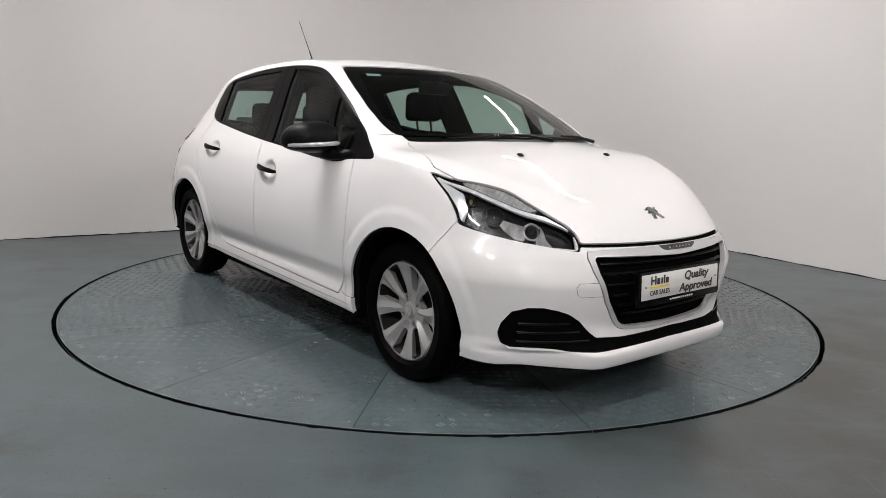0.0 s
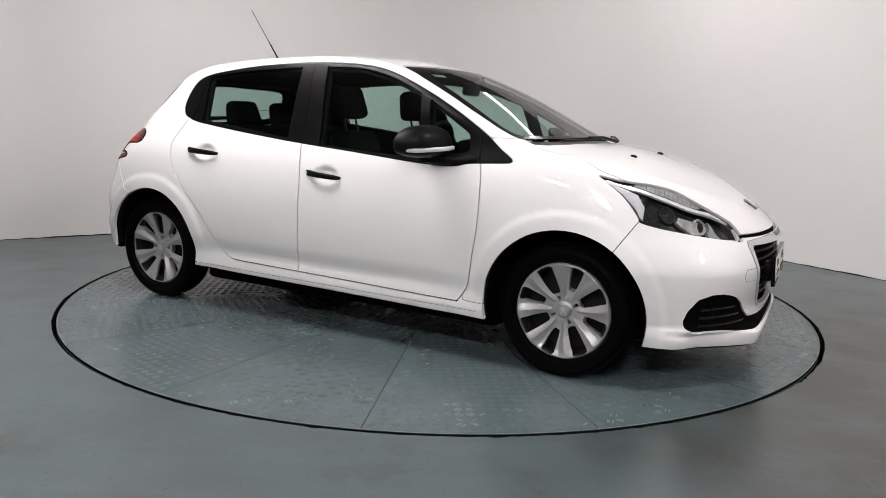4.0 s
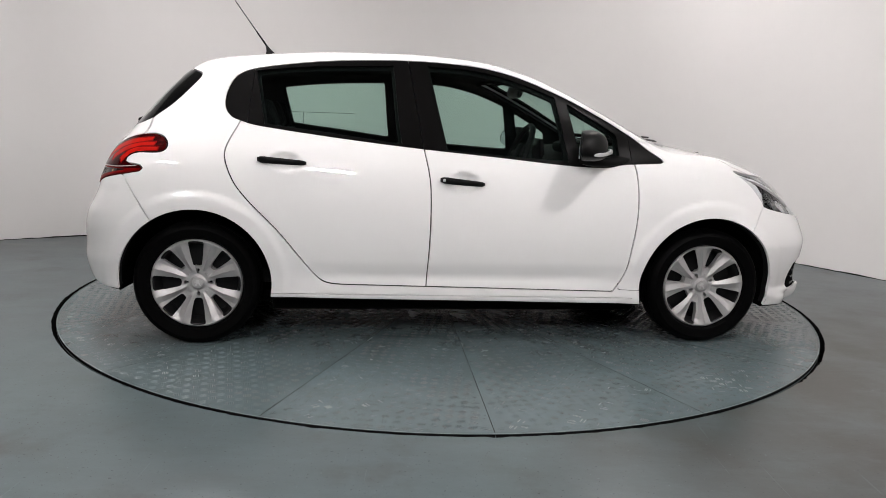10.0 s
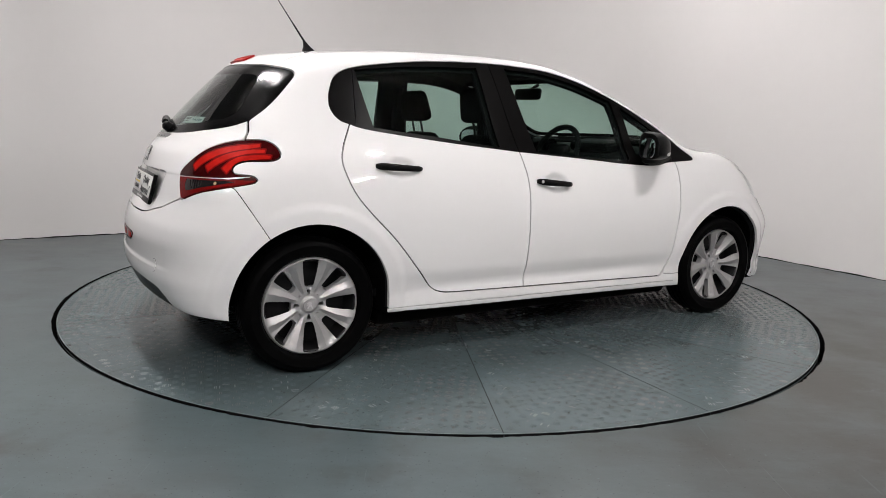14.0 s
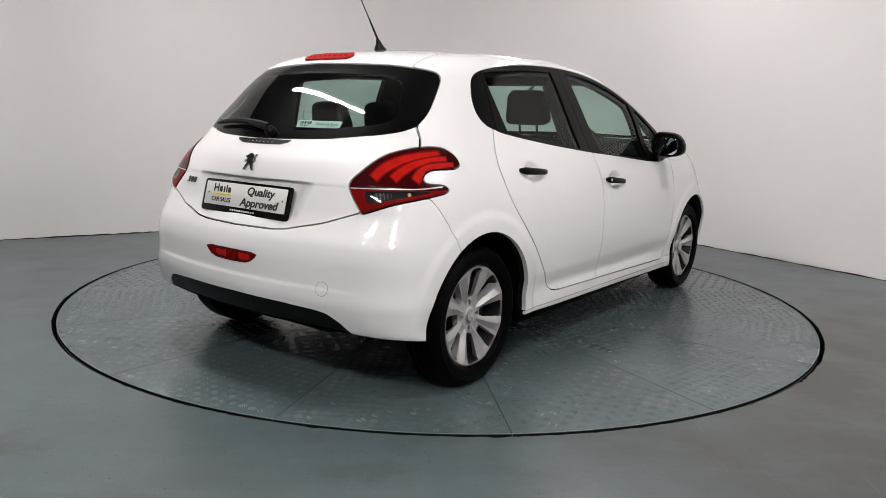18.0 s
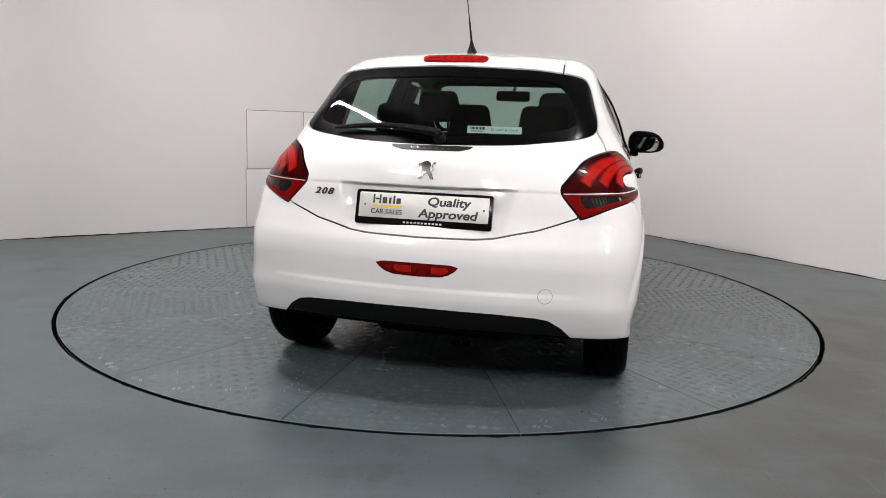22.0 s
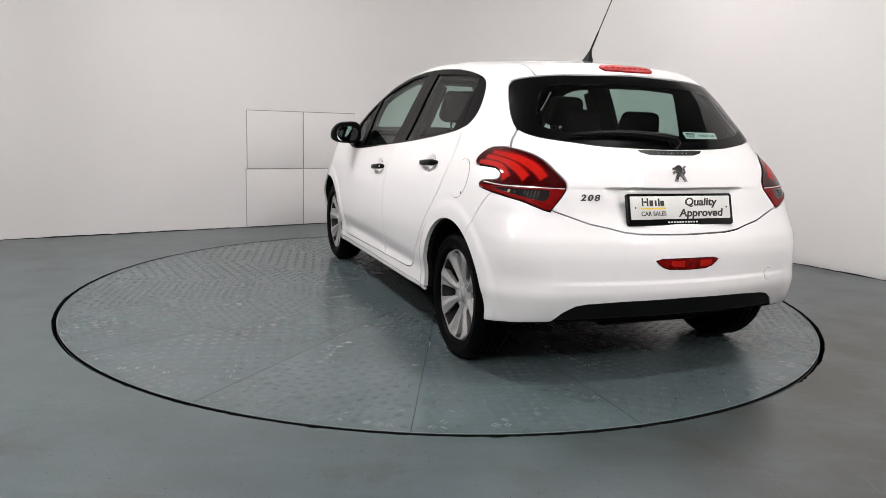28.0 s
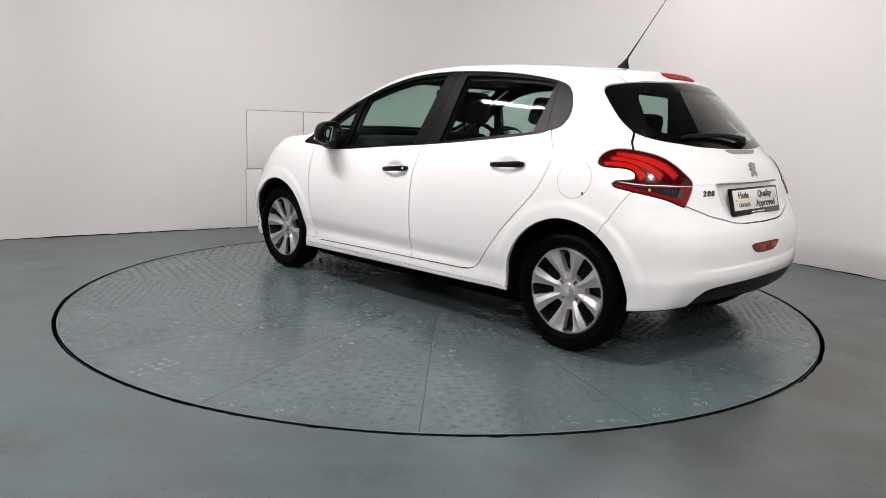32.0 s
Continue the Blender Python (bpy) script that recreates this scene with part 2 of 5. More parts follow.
def wall_line():
    """The walls' plan in the room's own axes, from the far left round the coved corner and on."""
    pts = [(-LONG, 0)]
    pts += [(-COVE + COVE * math.sin(a), -COVE + COVE * math.cos(a)) for a in np.linspace(0, math.pi / 2, 25)]
    pts += [(0, -DEEP)]
    return pts


def room():
    line = wall_line()
    bm = bmesh.new()
    inner = [Vector((x, y)) for x, y in line]
    outer = []
    for i, q in enumerate(inner):
        d = (inner[min(i + 1, len(inner) - 1)] - inner[max(i - 1, 0)]).normalized()
        outer.append(q + Vector((-d.y, d.x)) * 0.12)
    ring = inner + outer[::-1]
    low = [bm.verts.new(ROOM @ Vector((q.x, q.y, -0.1))) for q in ring]
    high = [bm.verts.new(ROOM @ Vector((q.x, q.y, CEILING_Z))) for q in ring]
    n = len(ring)
    for i in range(n):
        j = (i + 1) % n
        bm.faces.new((low[i], low[j], high[j], high[i]))
    k = len(inner)
    for i in range(k - 1):
        bm.faces.new((high[i], high[i + 1], high[n - 2 - i], high[n - 1 - i]))
    tagged(part("wall_far", bm, WALL_PAINT), "smooth white painted wall with a coved corner", "wall", kind="structure")
    # two unseen walls added to close the room; their grey sets the car's fill light
    for name, size, at in (("wall_near", (LONG + 0.24, 0.12, CEILING_Z), (-LONG / 2, -DEEP - 0.06, CEILING_Z / 2)),
                           ("wall_side", (0.12, DEEP, CEILING_Z), (-LONG - 0.06, -DEEP / 2, CEILING_Z / 2))):
        tagged(part(name, box(bmesh.new(), size, ROOM @ pose(*at)), FILL_WALL), "added unseen grey wall that bounces fill light onto the car", "wall", kind="structure")
    tagged(part("ceiling", box(bmesh.new(), (LONG + 0.3, DEEP + 0.3, 0.1), ROOM @ pose(-LONG / 2, -DEEP / 2, CEILING_Z + 0.05)), CEILING_PAINT), "plain dark grey ceiling", "ceiling", kind="structure")
    # a thin dirty joint where the walls meet the floor
    rng = random.Random(8)
    path = []
    for q, s in zip(inner, inner[1:]):
        steps = max(1, int((s - q).length / 0.06))
        path += [q.lerp(s, k / steps) for k in range(steps)]
    v, f = [], []
    for k, q in enumerate(path):
        d = (path[min(k + 1, len(path) - 1)] - path[max(k - 1, 0)]).normalized()
        out = Vector((d.y, -d.x))
        h, w = rng.uniform(0.002, 0.010), rng.uniform(0.003, 0.009)
        for o, z in ((0.0, h), (0.0025, h), (w, 0.001), (w, 0.0)):
            at = q + out * o
            v.append(ROOM @ Vector((at.x, at.y, z)))
        if k:
            b = 4 * k
            f += [(b - 4 + i, b + i, b + 1 + i, b - 3 + i) for i in range(3)]
    tagged(as_object("floor_joint", v, f, GAP_BLACK, smooth=False), "thin dark dirty joint between wall and floor", "joint", kind="structure")
    # floor with a round opening for the turntable
    bm = bmesh.new()
    rng = random.Random(4)
    count = 480
    a = [2 * math.pi * k / count for k in range(count)]
    chips = [GAP + (rng.uniform(0.003, 0.009) if rng.random() < 0.08 else rng.uniform(-0.001, 0.0025)) for q in a]
    hole = [bm.verts.new((math.cos(q) * (DISC_R + c), 0.006 + math.sin(q) * (DISC_R + c), 0)) for q, c in zip(a, chips)]
    rim = [bm.verts.new((math.cos(q) * 18, math.sin(q) * 18, 0)) for q in a]
    mid = [bm.verts.new((math.cos(q) * 5, math.sin(q) * 5, 0)) for q in a]
    deep = [bm.verts.new((math.cos(q) * (DISC_R + c), 0.006 + math.sin(q) * (DISC_R + c), -0.16)) for q, c in zip(a, chips)]
    for i in range(count):
        j = (i + 1) % count
        bm.faces.new((deep[i], deep[j], hole[j], hole[i])).material_index = 1
        bm.faces.new((hole[i], hole[j], mid[j], mid[i]))
        bm.faces.new((mid[i], mid[j], rim[j], rim[i]))
    tagged(part("floor", bm, [FLOOR_PAINT, GAP_BLACK]), "worn grey-green painted concrete floor", "floor", kind="structure")
    bm = bmesh.new()
    spun(bm, [(0.0001, -0.16), (DISC_R + GAP + 0.03, -0.16), (DISC_R + GAP + 0.03, -0.17), (0.0001, -0.17)], n=96)
    tagged(part("floor_pit", bm, GAP_BLACK), "dark pit under the turntable", "floor", kind="structure")


room()


def tread_bars(inner, outer, half, seed, pitch=0.047):
    """Five-bar tread over one wedge of the deck: places and faces of low ridges."""
    v, f, worn = [], [], []
    rng = random.Random(seed)
    rows = int(outer / pitch) + 2
    for i in range(rows):
        for j in range(-rows, rows + 1):
            x, y = i * pitch, (j + 0.5) * pitch
            r, a = math.hypot(x, y), math.atan2(y, x)
            if not (inner + 0.03 < r < outer - 0.03) or abs(a) > half - 0.026 / r:
                continue
            c, s = (0.7071, 0.7071) if (i + j) % 2 else (0.7071, -0.7071)
            bare = noise.noise((x * 2.2 + seed * 9, y * 2.2, seed)) + 0.6 * noise.noise((x * 9, y * 9 + seed, 2.0))
            for k in range(5):
                tone = 1 if bare + rng.uniform(-0.15, 0.15) > 0.42 else 2 if bare + rng.uniform(-0.2, 0.2) < -0.6 else 0
                # first long side goes dark more often: shade beside the bar, put into colour
                worn += [1 if bare + rng.uniform(-0.5, 0.5) > 0.1 else tone, tone, tone, tone]
                o = (k - 2) * 0.0068
                n = 0.0155 if k in (1, 2, 3) else 0.012
                base = len(v)
                for du, dv, h in ((-n, -0.002, 0), (n, -0.002, 0), (n, 0.002, 0), (-n, 0.002, 0), (-n * 0.7, 0, 0.0006), (n * 0.7, 0, 0.0006)):
                    w = dv + o
                    v.append((x + c * du - s * w, y + s * du + c * w, h))
                f += [(base, base + 1, base + 5, base + 4), (base + 2, base + 3, base + 4, base + 5), (base + 1, base + 2, base + 5), (base + 3, base, base + 4)]
    return v, f, worn


def turntable():
    root = new("turntable")
    inner, seam, count = 0.6, 0.0013, 16
    half = math.pi / count
    bm = bmesh.new()
    spun(bm, [(0.0001, -0.014), (DISC_R - 0.004, -0.014), (DISC_R - 0.004, -0.05), (0.0001, -0.05)], n=128)
    part("frame", bm, GAP_BLACK, root, "dark steel frame under the plates")
    bm = bmesh.new()
    spun(bm, [(0.0001, 0), (inner - seam, 0), (inner - seam, -0.012)], n=64)
    part("hub_plate", bm, TREAD, root, "round grey hub plate")
    bm = bmesh.new()
    spun(bm, [(DISC_R - 0.007, 0.0), (DISC_R - 0.0065, 0.0016), (DISC_R - 0.0015, 0.0016), (DISC_R - 0.001, -0.02)], n=160)
    part("edge_ring", bm, PALE_TREAD, root, "thin worn steel edge ring")
    n = 14
    arc = [(r, -half + 2 * half * k / n) for r, order in ((inner, range(n + 1)), (DISC_R - 0.001, range(n, -1, -1))) for k in order]
    top = []
    for r, a in arc:
        a -= math.copysign(min(abs(a), seam / r), a) if abs(abs(a) - half) < 1e-6 else 0
        top.append((r * math.cos(a), r * math.sin(a), 0.0))
    k = len(top)
    plates = []
    for seed in range(4):
        v, f, worn = tread_bars(inner, DISC_R, half, seed)
        base = len(v)
        v += top + [(x, y, -0.012) for x, y, z in top]
        f.append(tuple(range(base, base + k)))
        f += [(base + i, base + k + i, base + k + (i + 1) % k, base + (i + 1) % k) for i in range(k)]
        ob = as_object("deck_plate", v, f, TREAD, root, smooth=False)
        ob.data.materials.append(BARE_SHADE_TREAD)
        ob.data.materials.append(PALE_TREAD)
        ob.data.materials.append(GAP_BLACK)
        # plate sides are near-black, so seams and rim read as dark lines
        ob.data.polygons.foreach_set("material_index", worn + [0] + [3] * k)
        plates.append(ob)
    for i in range(count):
        ob = plates[i] if i < 4 else new("deck_plate", plates[(i * 3 + i // 5) % 4].data)
        ob.parent = root
        ob.matrix_basis = pose(0, 0, 0, 0, 0, -91 + 360 / count * (i * 5 % count + 0.5))
    return tagged(root, "round grey painted tread-plate turntable set in the floor", "turntable")


TABLE = turntable()


def wall_panels():
    """Four square access panels set on the long wall."""
    for u, z, w, h in ((-3.585, 0.58, 0.578, 0.566), (-3.003, 0.58, 0.572, 0.566), (-3.598, 0.004, 0.59, 0.572), (-3.003, 0.004, 0.58, 0.572)):
        bm = box(bmesh.new(), (w - 0.006, 0.014, h - 0.006), ROOM @ pose(u + w / 2, -0.005, z + h / 2), 0.002)
        panel_ob = tagged(part("wall_panel", bm, WALL_PAINT), "square white painted access panel on the wall", "wall panel", "wall panels")
        part("seam", box(bmesh.new(), (w + 0.002, 0.006, h + 0.002), ROOM @ pose(u + w / 2, -0.002, z + h / 2 + 0.002)), SEAM_GREY, panel_ob, "thin dark seam")


wall_panels()



# ---- lights: strip lights under the ceiling, two beside the turntable and the rest before it ----
TUBE = lamp_glow("bright_lamp_tube", (1.0, 0.95, 0.94), 335.0)
SHORT_TUBE = lamp_glow("short_lamp_tube", (1.0, 0.95, 0.94), 660.0)
LOW_TUBE = lamp_glow("softer_lamp_tube", (1.0, 0.95, 0.94), 340.0)
MID_TUBE = lamp_glow("side_lamp_tube", (1.0, 0.95, 0.94), 1400.0)
# far weaker than the others, set low to suit the wall beside it
DIM_TUBE = lamp_glow("dim_lamp_tube", (1.0, 0.95, 0.94), 52.0)
LAMP_Z = 3.0


def strip_light(m, glow, length=1.9, width=0.032):
    root = new("strip_light")
    root.matrix_basis = m
    part("housing", box(bmesh.new(), (width + 0.03, length + 0.04, 0.05), pose(0, 0, 0.045), 0.006), PLATE_WHITE, root, "white housing")
    part("tube", box(bmesh.new(), (width, length, 0.03)), glow, root, "glowing white tube")
    part("rod", box(bmesh.new(), (0.02, 0.02, CEILING_Z - LAMP_Z - 0.07), pose(0, 0, (CEILING_Z - LAMP_Z) / 2 + 0.035)), DARK_STEEL, root)
    return tagged(root, "glowing white strip light hung under the ceiling", "ceiling light", "strip lights")


strip_light(pose(-1.78, -0.88, LAMP_Z, 0, 0, ROOM_TURN), TUBE)
strip_light(pose(-2.15, -4.4, LAMP_Z, 0, 0, ROOM_TURN), LOW_TUBE, 0.95)
first = strip_light(pose(-0.2, -5.6, LAMP_Z, 0, 0, ROOM_TURN), SHORT_TUBE, 0.95)
copy_thing(first, pose(4.2, -4.6, LAMP_Z, 0, 0, ROOM_TURN))
strip_light(pose(1.45, 1.35, LAMP_Z, 0, 0, ROOM_TURN), DIM_TUBE)
strip_light(pose(1.62, -2.32, LAMP_Z, 0, 0, ROOM_TURN + 90), MID_TUBE, 0.15, 0.05)

# ---- the car's outer skin as one smooth function of place ----
def curve(xs, ys, blur=0.0):
    """A monotone-ish cubic through the points, as a function of arrays. blur: the width over which its bends are evened out."""
    xs, ys = np.array(xs, float), np.array(ys, float)
    d = np.diff(ys) / np.diff(xs)
    m = np.zeros(len(xs))
    m[0], m[-1] = d[0], d[-1]
    for i in range(1, len(xs) - 1):
        if d[i - 1] * d[i] > 0:
            a, b = xs[i] - xs[i - 1], xs[i + 1] - xs[i]
            w1, w2 = 2 * b + a, b + 2 * a
            m[i] = (w1 + w2) / (w1 / d[i - 1] + w2 / d[i])

    def f(q):
        q = np.asarray(q, float)
        i = np.clip(np.searchsorted(xs, q) - 1, 0, len(xs) - 2)
        h = xs[i + 1] - xs[i]
        s = (q - xs[i]) / h
        c = np.clip(s, 0, 1)
        v = (2 * c**3 - 3 * c**2 + 1) * ys[i] + (c**3 - 2 * c**2 + c) * h * m[i] + (3 * c**2 - 2 * c**3) * ys[i + 1] + (c**3 - c**2) * h * m[i + 1]
        return v + np.where(s < 0, s * h * m[i], 0) + np.where(s > 1, (s - 1) * h * m[i + 1], 0)
    if not blur:
        return f
    at = np.linspace(xs[0] - 0.6, xs[-1] + 0.6, 4000)
    k = np.linspace(-2, 2, 17)
    weight = np.exp(-0.5 * k * k)
    even = sum(w * f(at + q * blur) for w, q in zip(weight / weight.sum(), k))
    return lambda q: np.interp(q, at, even)


def ease(a, b, q):
    s = np.clip((q - a) / (b - a), 0, 1)
    return s * s * (3 - 2 * s)


def soft_max(a, b, k):
    h = np.maximum(k - np.abs(a - b), 0) / k
    return np.maximum(a, b) + h * h * k * 0.25


AXLE, HUB_Z, TYRE_R, ARCH_R = 1.269, 0.305, 0.298, 0.354
plan_w = curve((-2.0, -1.7, -1.4, -1.1, -0.7, 0.0, 0.6, 1.0, 1.27, 1.5, 1.8, 2.1), (0.76, 0.82, 0.842, 0.845, 0.84, 0.84, 0.845, 0.85, 0.85, 0.845, 0.8, 0.7), 0.05)
side_in = curve((0.1, 0.16, 0.2, 0.25, 0.285, 0.32, 0.36, 0.42, 0.55, 0.65, 0.75, 0.85, 0.93, 1.0, 1.1, 1.2, 1.3, 1.4, 1.5),
                (-0.08, -0.036, -0.022, -0.018, -0.022, -0.024, -0.019, -0.006, 0.0, -0.002, -0.012, -0.032, -0.062, -0.098, -0.145, -0.189, -0.236, -0.291, -0.36), 0.010)
top_z = curve((-1.6, -1.38, -1.2, -1.0, -0.6, -0.27, 0.06, 0.3, 0.55, 0.8, 1.0, 1.13, 1.22, 1.4, 1.6, 1.8, 1.95, 2.05, 2.15),
              (1.32, 1.374, 1.400, 1.424, 1.451, 1.456, 1.437, 1.395, 1.31, 1.195, 1.09, 1.028, 1.007, 0.965, 0.893, 0.804, 0.73, 0.665, 0.57), 0.03)
nose_x = curve((0.1, 0.16, 0.2, 0.24, 0.28, 0.34, 0.44, 0.52, 0.6, 0.65, 0.7, 0.76, 0.9), (1.96, 2.01, 2.04, 2.045, 2.03, 2.025, 2.045, 2.055, 2.055, 2.04, 2.008, 1.96, 1.85), 0.011)
tail_x = curve((0.1, 0.2, 0.28, 0.36, 0.42, 0.455, 0.475, 0.55, 0.62, 0.68, 0.74, 0.84, 0.92, 0.98, 1.05, 1.12, 1.2, 1.3, 1.36, 1.42, 1.5),
               (-1.72, -1.80, -1.855, -1.890, -1.902, -1.900, -1.899, -1.898, -1.885, -1.855, -1.83, -1.808, -1.782, -1.738, -1.683, -1.622, -1.546, -1.445, -1.378, -1.31, -1.22), 0.007)
low_z = curve((-2.0, -1.7, -1.5, -0.9, 0.9, 1.6, 1.9, 2.1), (0.30, 0.27, 0.245, 0.225, 0.197, 0.180, 0.174, 0.174))


door_foot = curve((0.1, 0.2, 0.25, 0.30, 0.318, 0.336, 0.352, 0.38, 0.43, 1.6), (0.002, 0.004, 0.005, 0.006, 0.003, -0.002, -0.003, -0.001, 0.0, 0.0))  # the step along the foot of the doors
bumper_side = curve((0.1, 0.16, 0.2, 0.25, 0.285, 0.32, 0.36, 0.42, 1.6), (0.0, -0.004, -0.008, -0.005, 0.004, 0.010, 0.009, 0.0, 0.0), 0.008)  # no sill ledge on the front bumper
HANDLES = ((-0.855, 0.886), (0.0, 0.812))


def skin(p):
    """Below 0 inside the car, above 0 outside, about in metres."""
    x, y, z = p[..., 0], np.abs(p[..., 1]), p[..., 2]
    y2 = y * y
    w = plan_w(x) + side_in(z)
    for ax in (AXLE, -AXLE):
        r = np.hypot(x - ax, z - HUB_Z)
        w = w + 0.0085 * (1 - ease(0.405, 0.446, r)) * ease(0.15, 0.3, z)
    w = w - 0.052 * ease(-0.9, -1.55, x) * ease(0.9, 1.2, z) + 0.022 * ease(0.1, 0.5, x) * ease(0.95, 1.15, z)
    w = w - 0.034 * ease(1.42, 1.66, x) * ease(0.38, 0.22, z)
    w = w + door_foot(z) * ease(-0.86, -0.62, x) * (1 - ease(0.55, 0.82, x))
    w = w + bumper_side(z) * ease(1.36, 1.5, x)
    for hx, hz in HANDLES:
        w = w - 0.02 * (1 - ease(0.25, 1.0, np.hypot((x - hx) / 0.088, (z - hz) / 0.052)))
    side = (y - w) * 0.93
    shift = np.where(x > 0.15, 0.13 * ease(0.0, 0.5, x) * (1 - 0.8 * ease(1.15, 1.4, x)), 0)
    xs = x + shift * y2
    crown = 0.13 - 0.08 * ease(0.9, 1.3, x) - 0.03 * ease(1.4, 1.8, x)
    slope = 0.6 * ease(0.1, 0.5, x) * (1 - ease(1.05, 1.3, x)) + 0.25 * ease(1.0, 1.4, x) + 0.35 * ease(1.6, 2.0, x)
    top = (z - top_z(xs) + crown * y2) / np.sqrt(1 + slope**2)
    lip = ease(0.275, 0.240, z) * (1 - ease(0.60, 0.80, y))
    past = 0.5 * (y - 0.43 + np.sqrt((y - 0.43)**2 + 0.0014))
    bow = (1 - lip) * ((0.23 + 0.19 * ease(0.5, 0.68, z)) * y2 + 0.42 * y2 * y2) + lip * (0.02 * y2 + past + 0.35 * past * past)
    nose = (x - nose_x(z) + bow) / np.sqrt(1 + (0.8 * y + 1.4 * y**3)**2)
    tl = ease(0.75, 1.05, z)
    tail = (tail_x(z) + (0.20 + 0.19 * tl + 0.08 * ease(1.2, 1.36, z)) * y2 - x) / np.sqrt(1 + (0.4 * y)**2 + 0.8 * tl)
    edge = y + 0.3 * (0.84 - z)
    dent = 0.003 + 0.022 * (1 - ease(0.30, 0.375, edge))
    tail = tail + dent * (1 - ease(0.836, 0.850, z)) * ease(0.66, 0.76, z)
    tail = tail - 0.0045 * (1 - ease(0.452, 0.472, z)) * ease(0.33, 0.43, z) * (1 - ease(0.45, 0.68, y))
    low = low_z(x) - z
    f = soft_max(side, tail, 0.19 - 0.07 * ease(0.95, 1.1, z) - 0.07 * ease(0.5, 0.3, z))
    f = soft_max(f, nose, 0.16 - 0.09 * ease(0.3, 0.22, z))
    f = soft_max(f, top, 0.04 + 0.055 * ease(1.1, 1.5, x) + 0.03 * ease(-0.3, -1.2, x))
    return soft_max(f, low, 0.03 - 0.016 * ease(1.4, 1.8, x))


def slope_of(p, e=1e-4):
    g = np.stack([skin(p + d) - skin(p - d) for d in np.eye(3) * e], -1)
    return g / (2 * e)


def skin_mesh(h=0.0145):
    """The left half of the skin as an even net of quads: places, normals, faces."""
    xs = np.arange(-2.02, 2.16, h)
    ys = np.arange(-h / 2, 0.97, h)
    zs = np.arange(0.08, 1.52, h)
    g = np.stack(np.meshgrid(xs, ys, zs, indexing="ij"), -1)
    s = skin(g) < 0
    c = [s[a:s.shape[0] - 1 + a, b:s.shape[1] - 1 + b, d:s.shape[2] - 1 + d] for a in (0, 1) for b in (0, 1) for d in (0, 1)]
    total = sum(q.astype(int) for q in c)
    mixed = (total > 0) & (total < 8)
    index = -np.ones(mixed.shape, int)
    index[mixed] = np.arange(mixed.sum())
    v = g[:-1, :-1, :-1][mixed] + h / 2
    for _ in range(8):
        n = slope_of(v)
        n2 = (n * n).sum(1, keepdims=True)
        step = -skin(v)[:, None] * n / n2
        v = v + np.clip(step, -h / 2, h / 2)
    quads = []
    for axis in range(3):
        lo = [slice(0, -1) if a == axis else slice(1, -1) for a in range(3)]
        hi = [slice(1, None) if a == axis else slice(1, -1) for a in range(3)]
        s0, s1 = s[tuple(lo)], s[tuple(hi)]
        i, j, k = np.nonzero(s0 != s1)
        out = s0[i, j, k]
        base = np.stack([i, j, k], 1) + [0 if a == axis else 1 for a in range(3)]
        b1, b2 = [(1, 2), (2, 0), (0, 1)][axis]
        e1, e2 = np.eye(3, dtype=int)[b1], np.eye(3, dtype=int)[b2]
        q = np.stack([index[tuple((base - d).T)] for d in (e1 + e2, e2, 0 * e1, e1)], 1)
        q[~out] = q[~out][:, ::-1]
        quads.append(q)
    f = np.concatenate(quads)
    f = f[(f >= 0).all(1)]
    v[np.abs(v[:, 1]) < 1e-6, 1] = 0
    n = slope_of(v)
    return v, n / np.linalg.norm(n, axis=1, keepdims=True), [tuple(q) for q in f.tolist()]

# ---- cutting the skin into panels ----
def inside_of(outline, p):
    """Distance of 2D places from a closed outline, below 0 inside."""
    q = np.array(outline, float)
    a, b = q, np.roll(q, -1, 0)
    best = np.full(len(p), 9.0)
    odd = np.zeros(len(p), bool)
    for (ax, ay), (bx, by) in zip(a, b):
        ex, ey = bx - ax, by - ay
        s = np.clip(((p[:, 0] - ax) * ex + (p[:, 1] - ay) * ey) / (ex * ex + ey * ey + 1e-12), 0, 1)
        best = np.minimum(best, np.hypot(p[:, 0] - ax - s * ex, p[:, 1] - ay - s * ey))
        if ay != by:
            odd ^= ((ay > p[:, 1]) != (by > p[:, 1])) & (p[:, 0] < ax + (p[:, 1] - ay) * ex / (ey + 1e-15))
    return np.where(odd, -best, best)


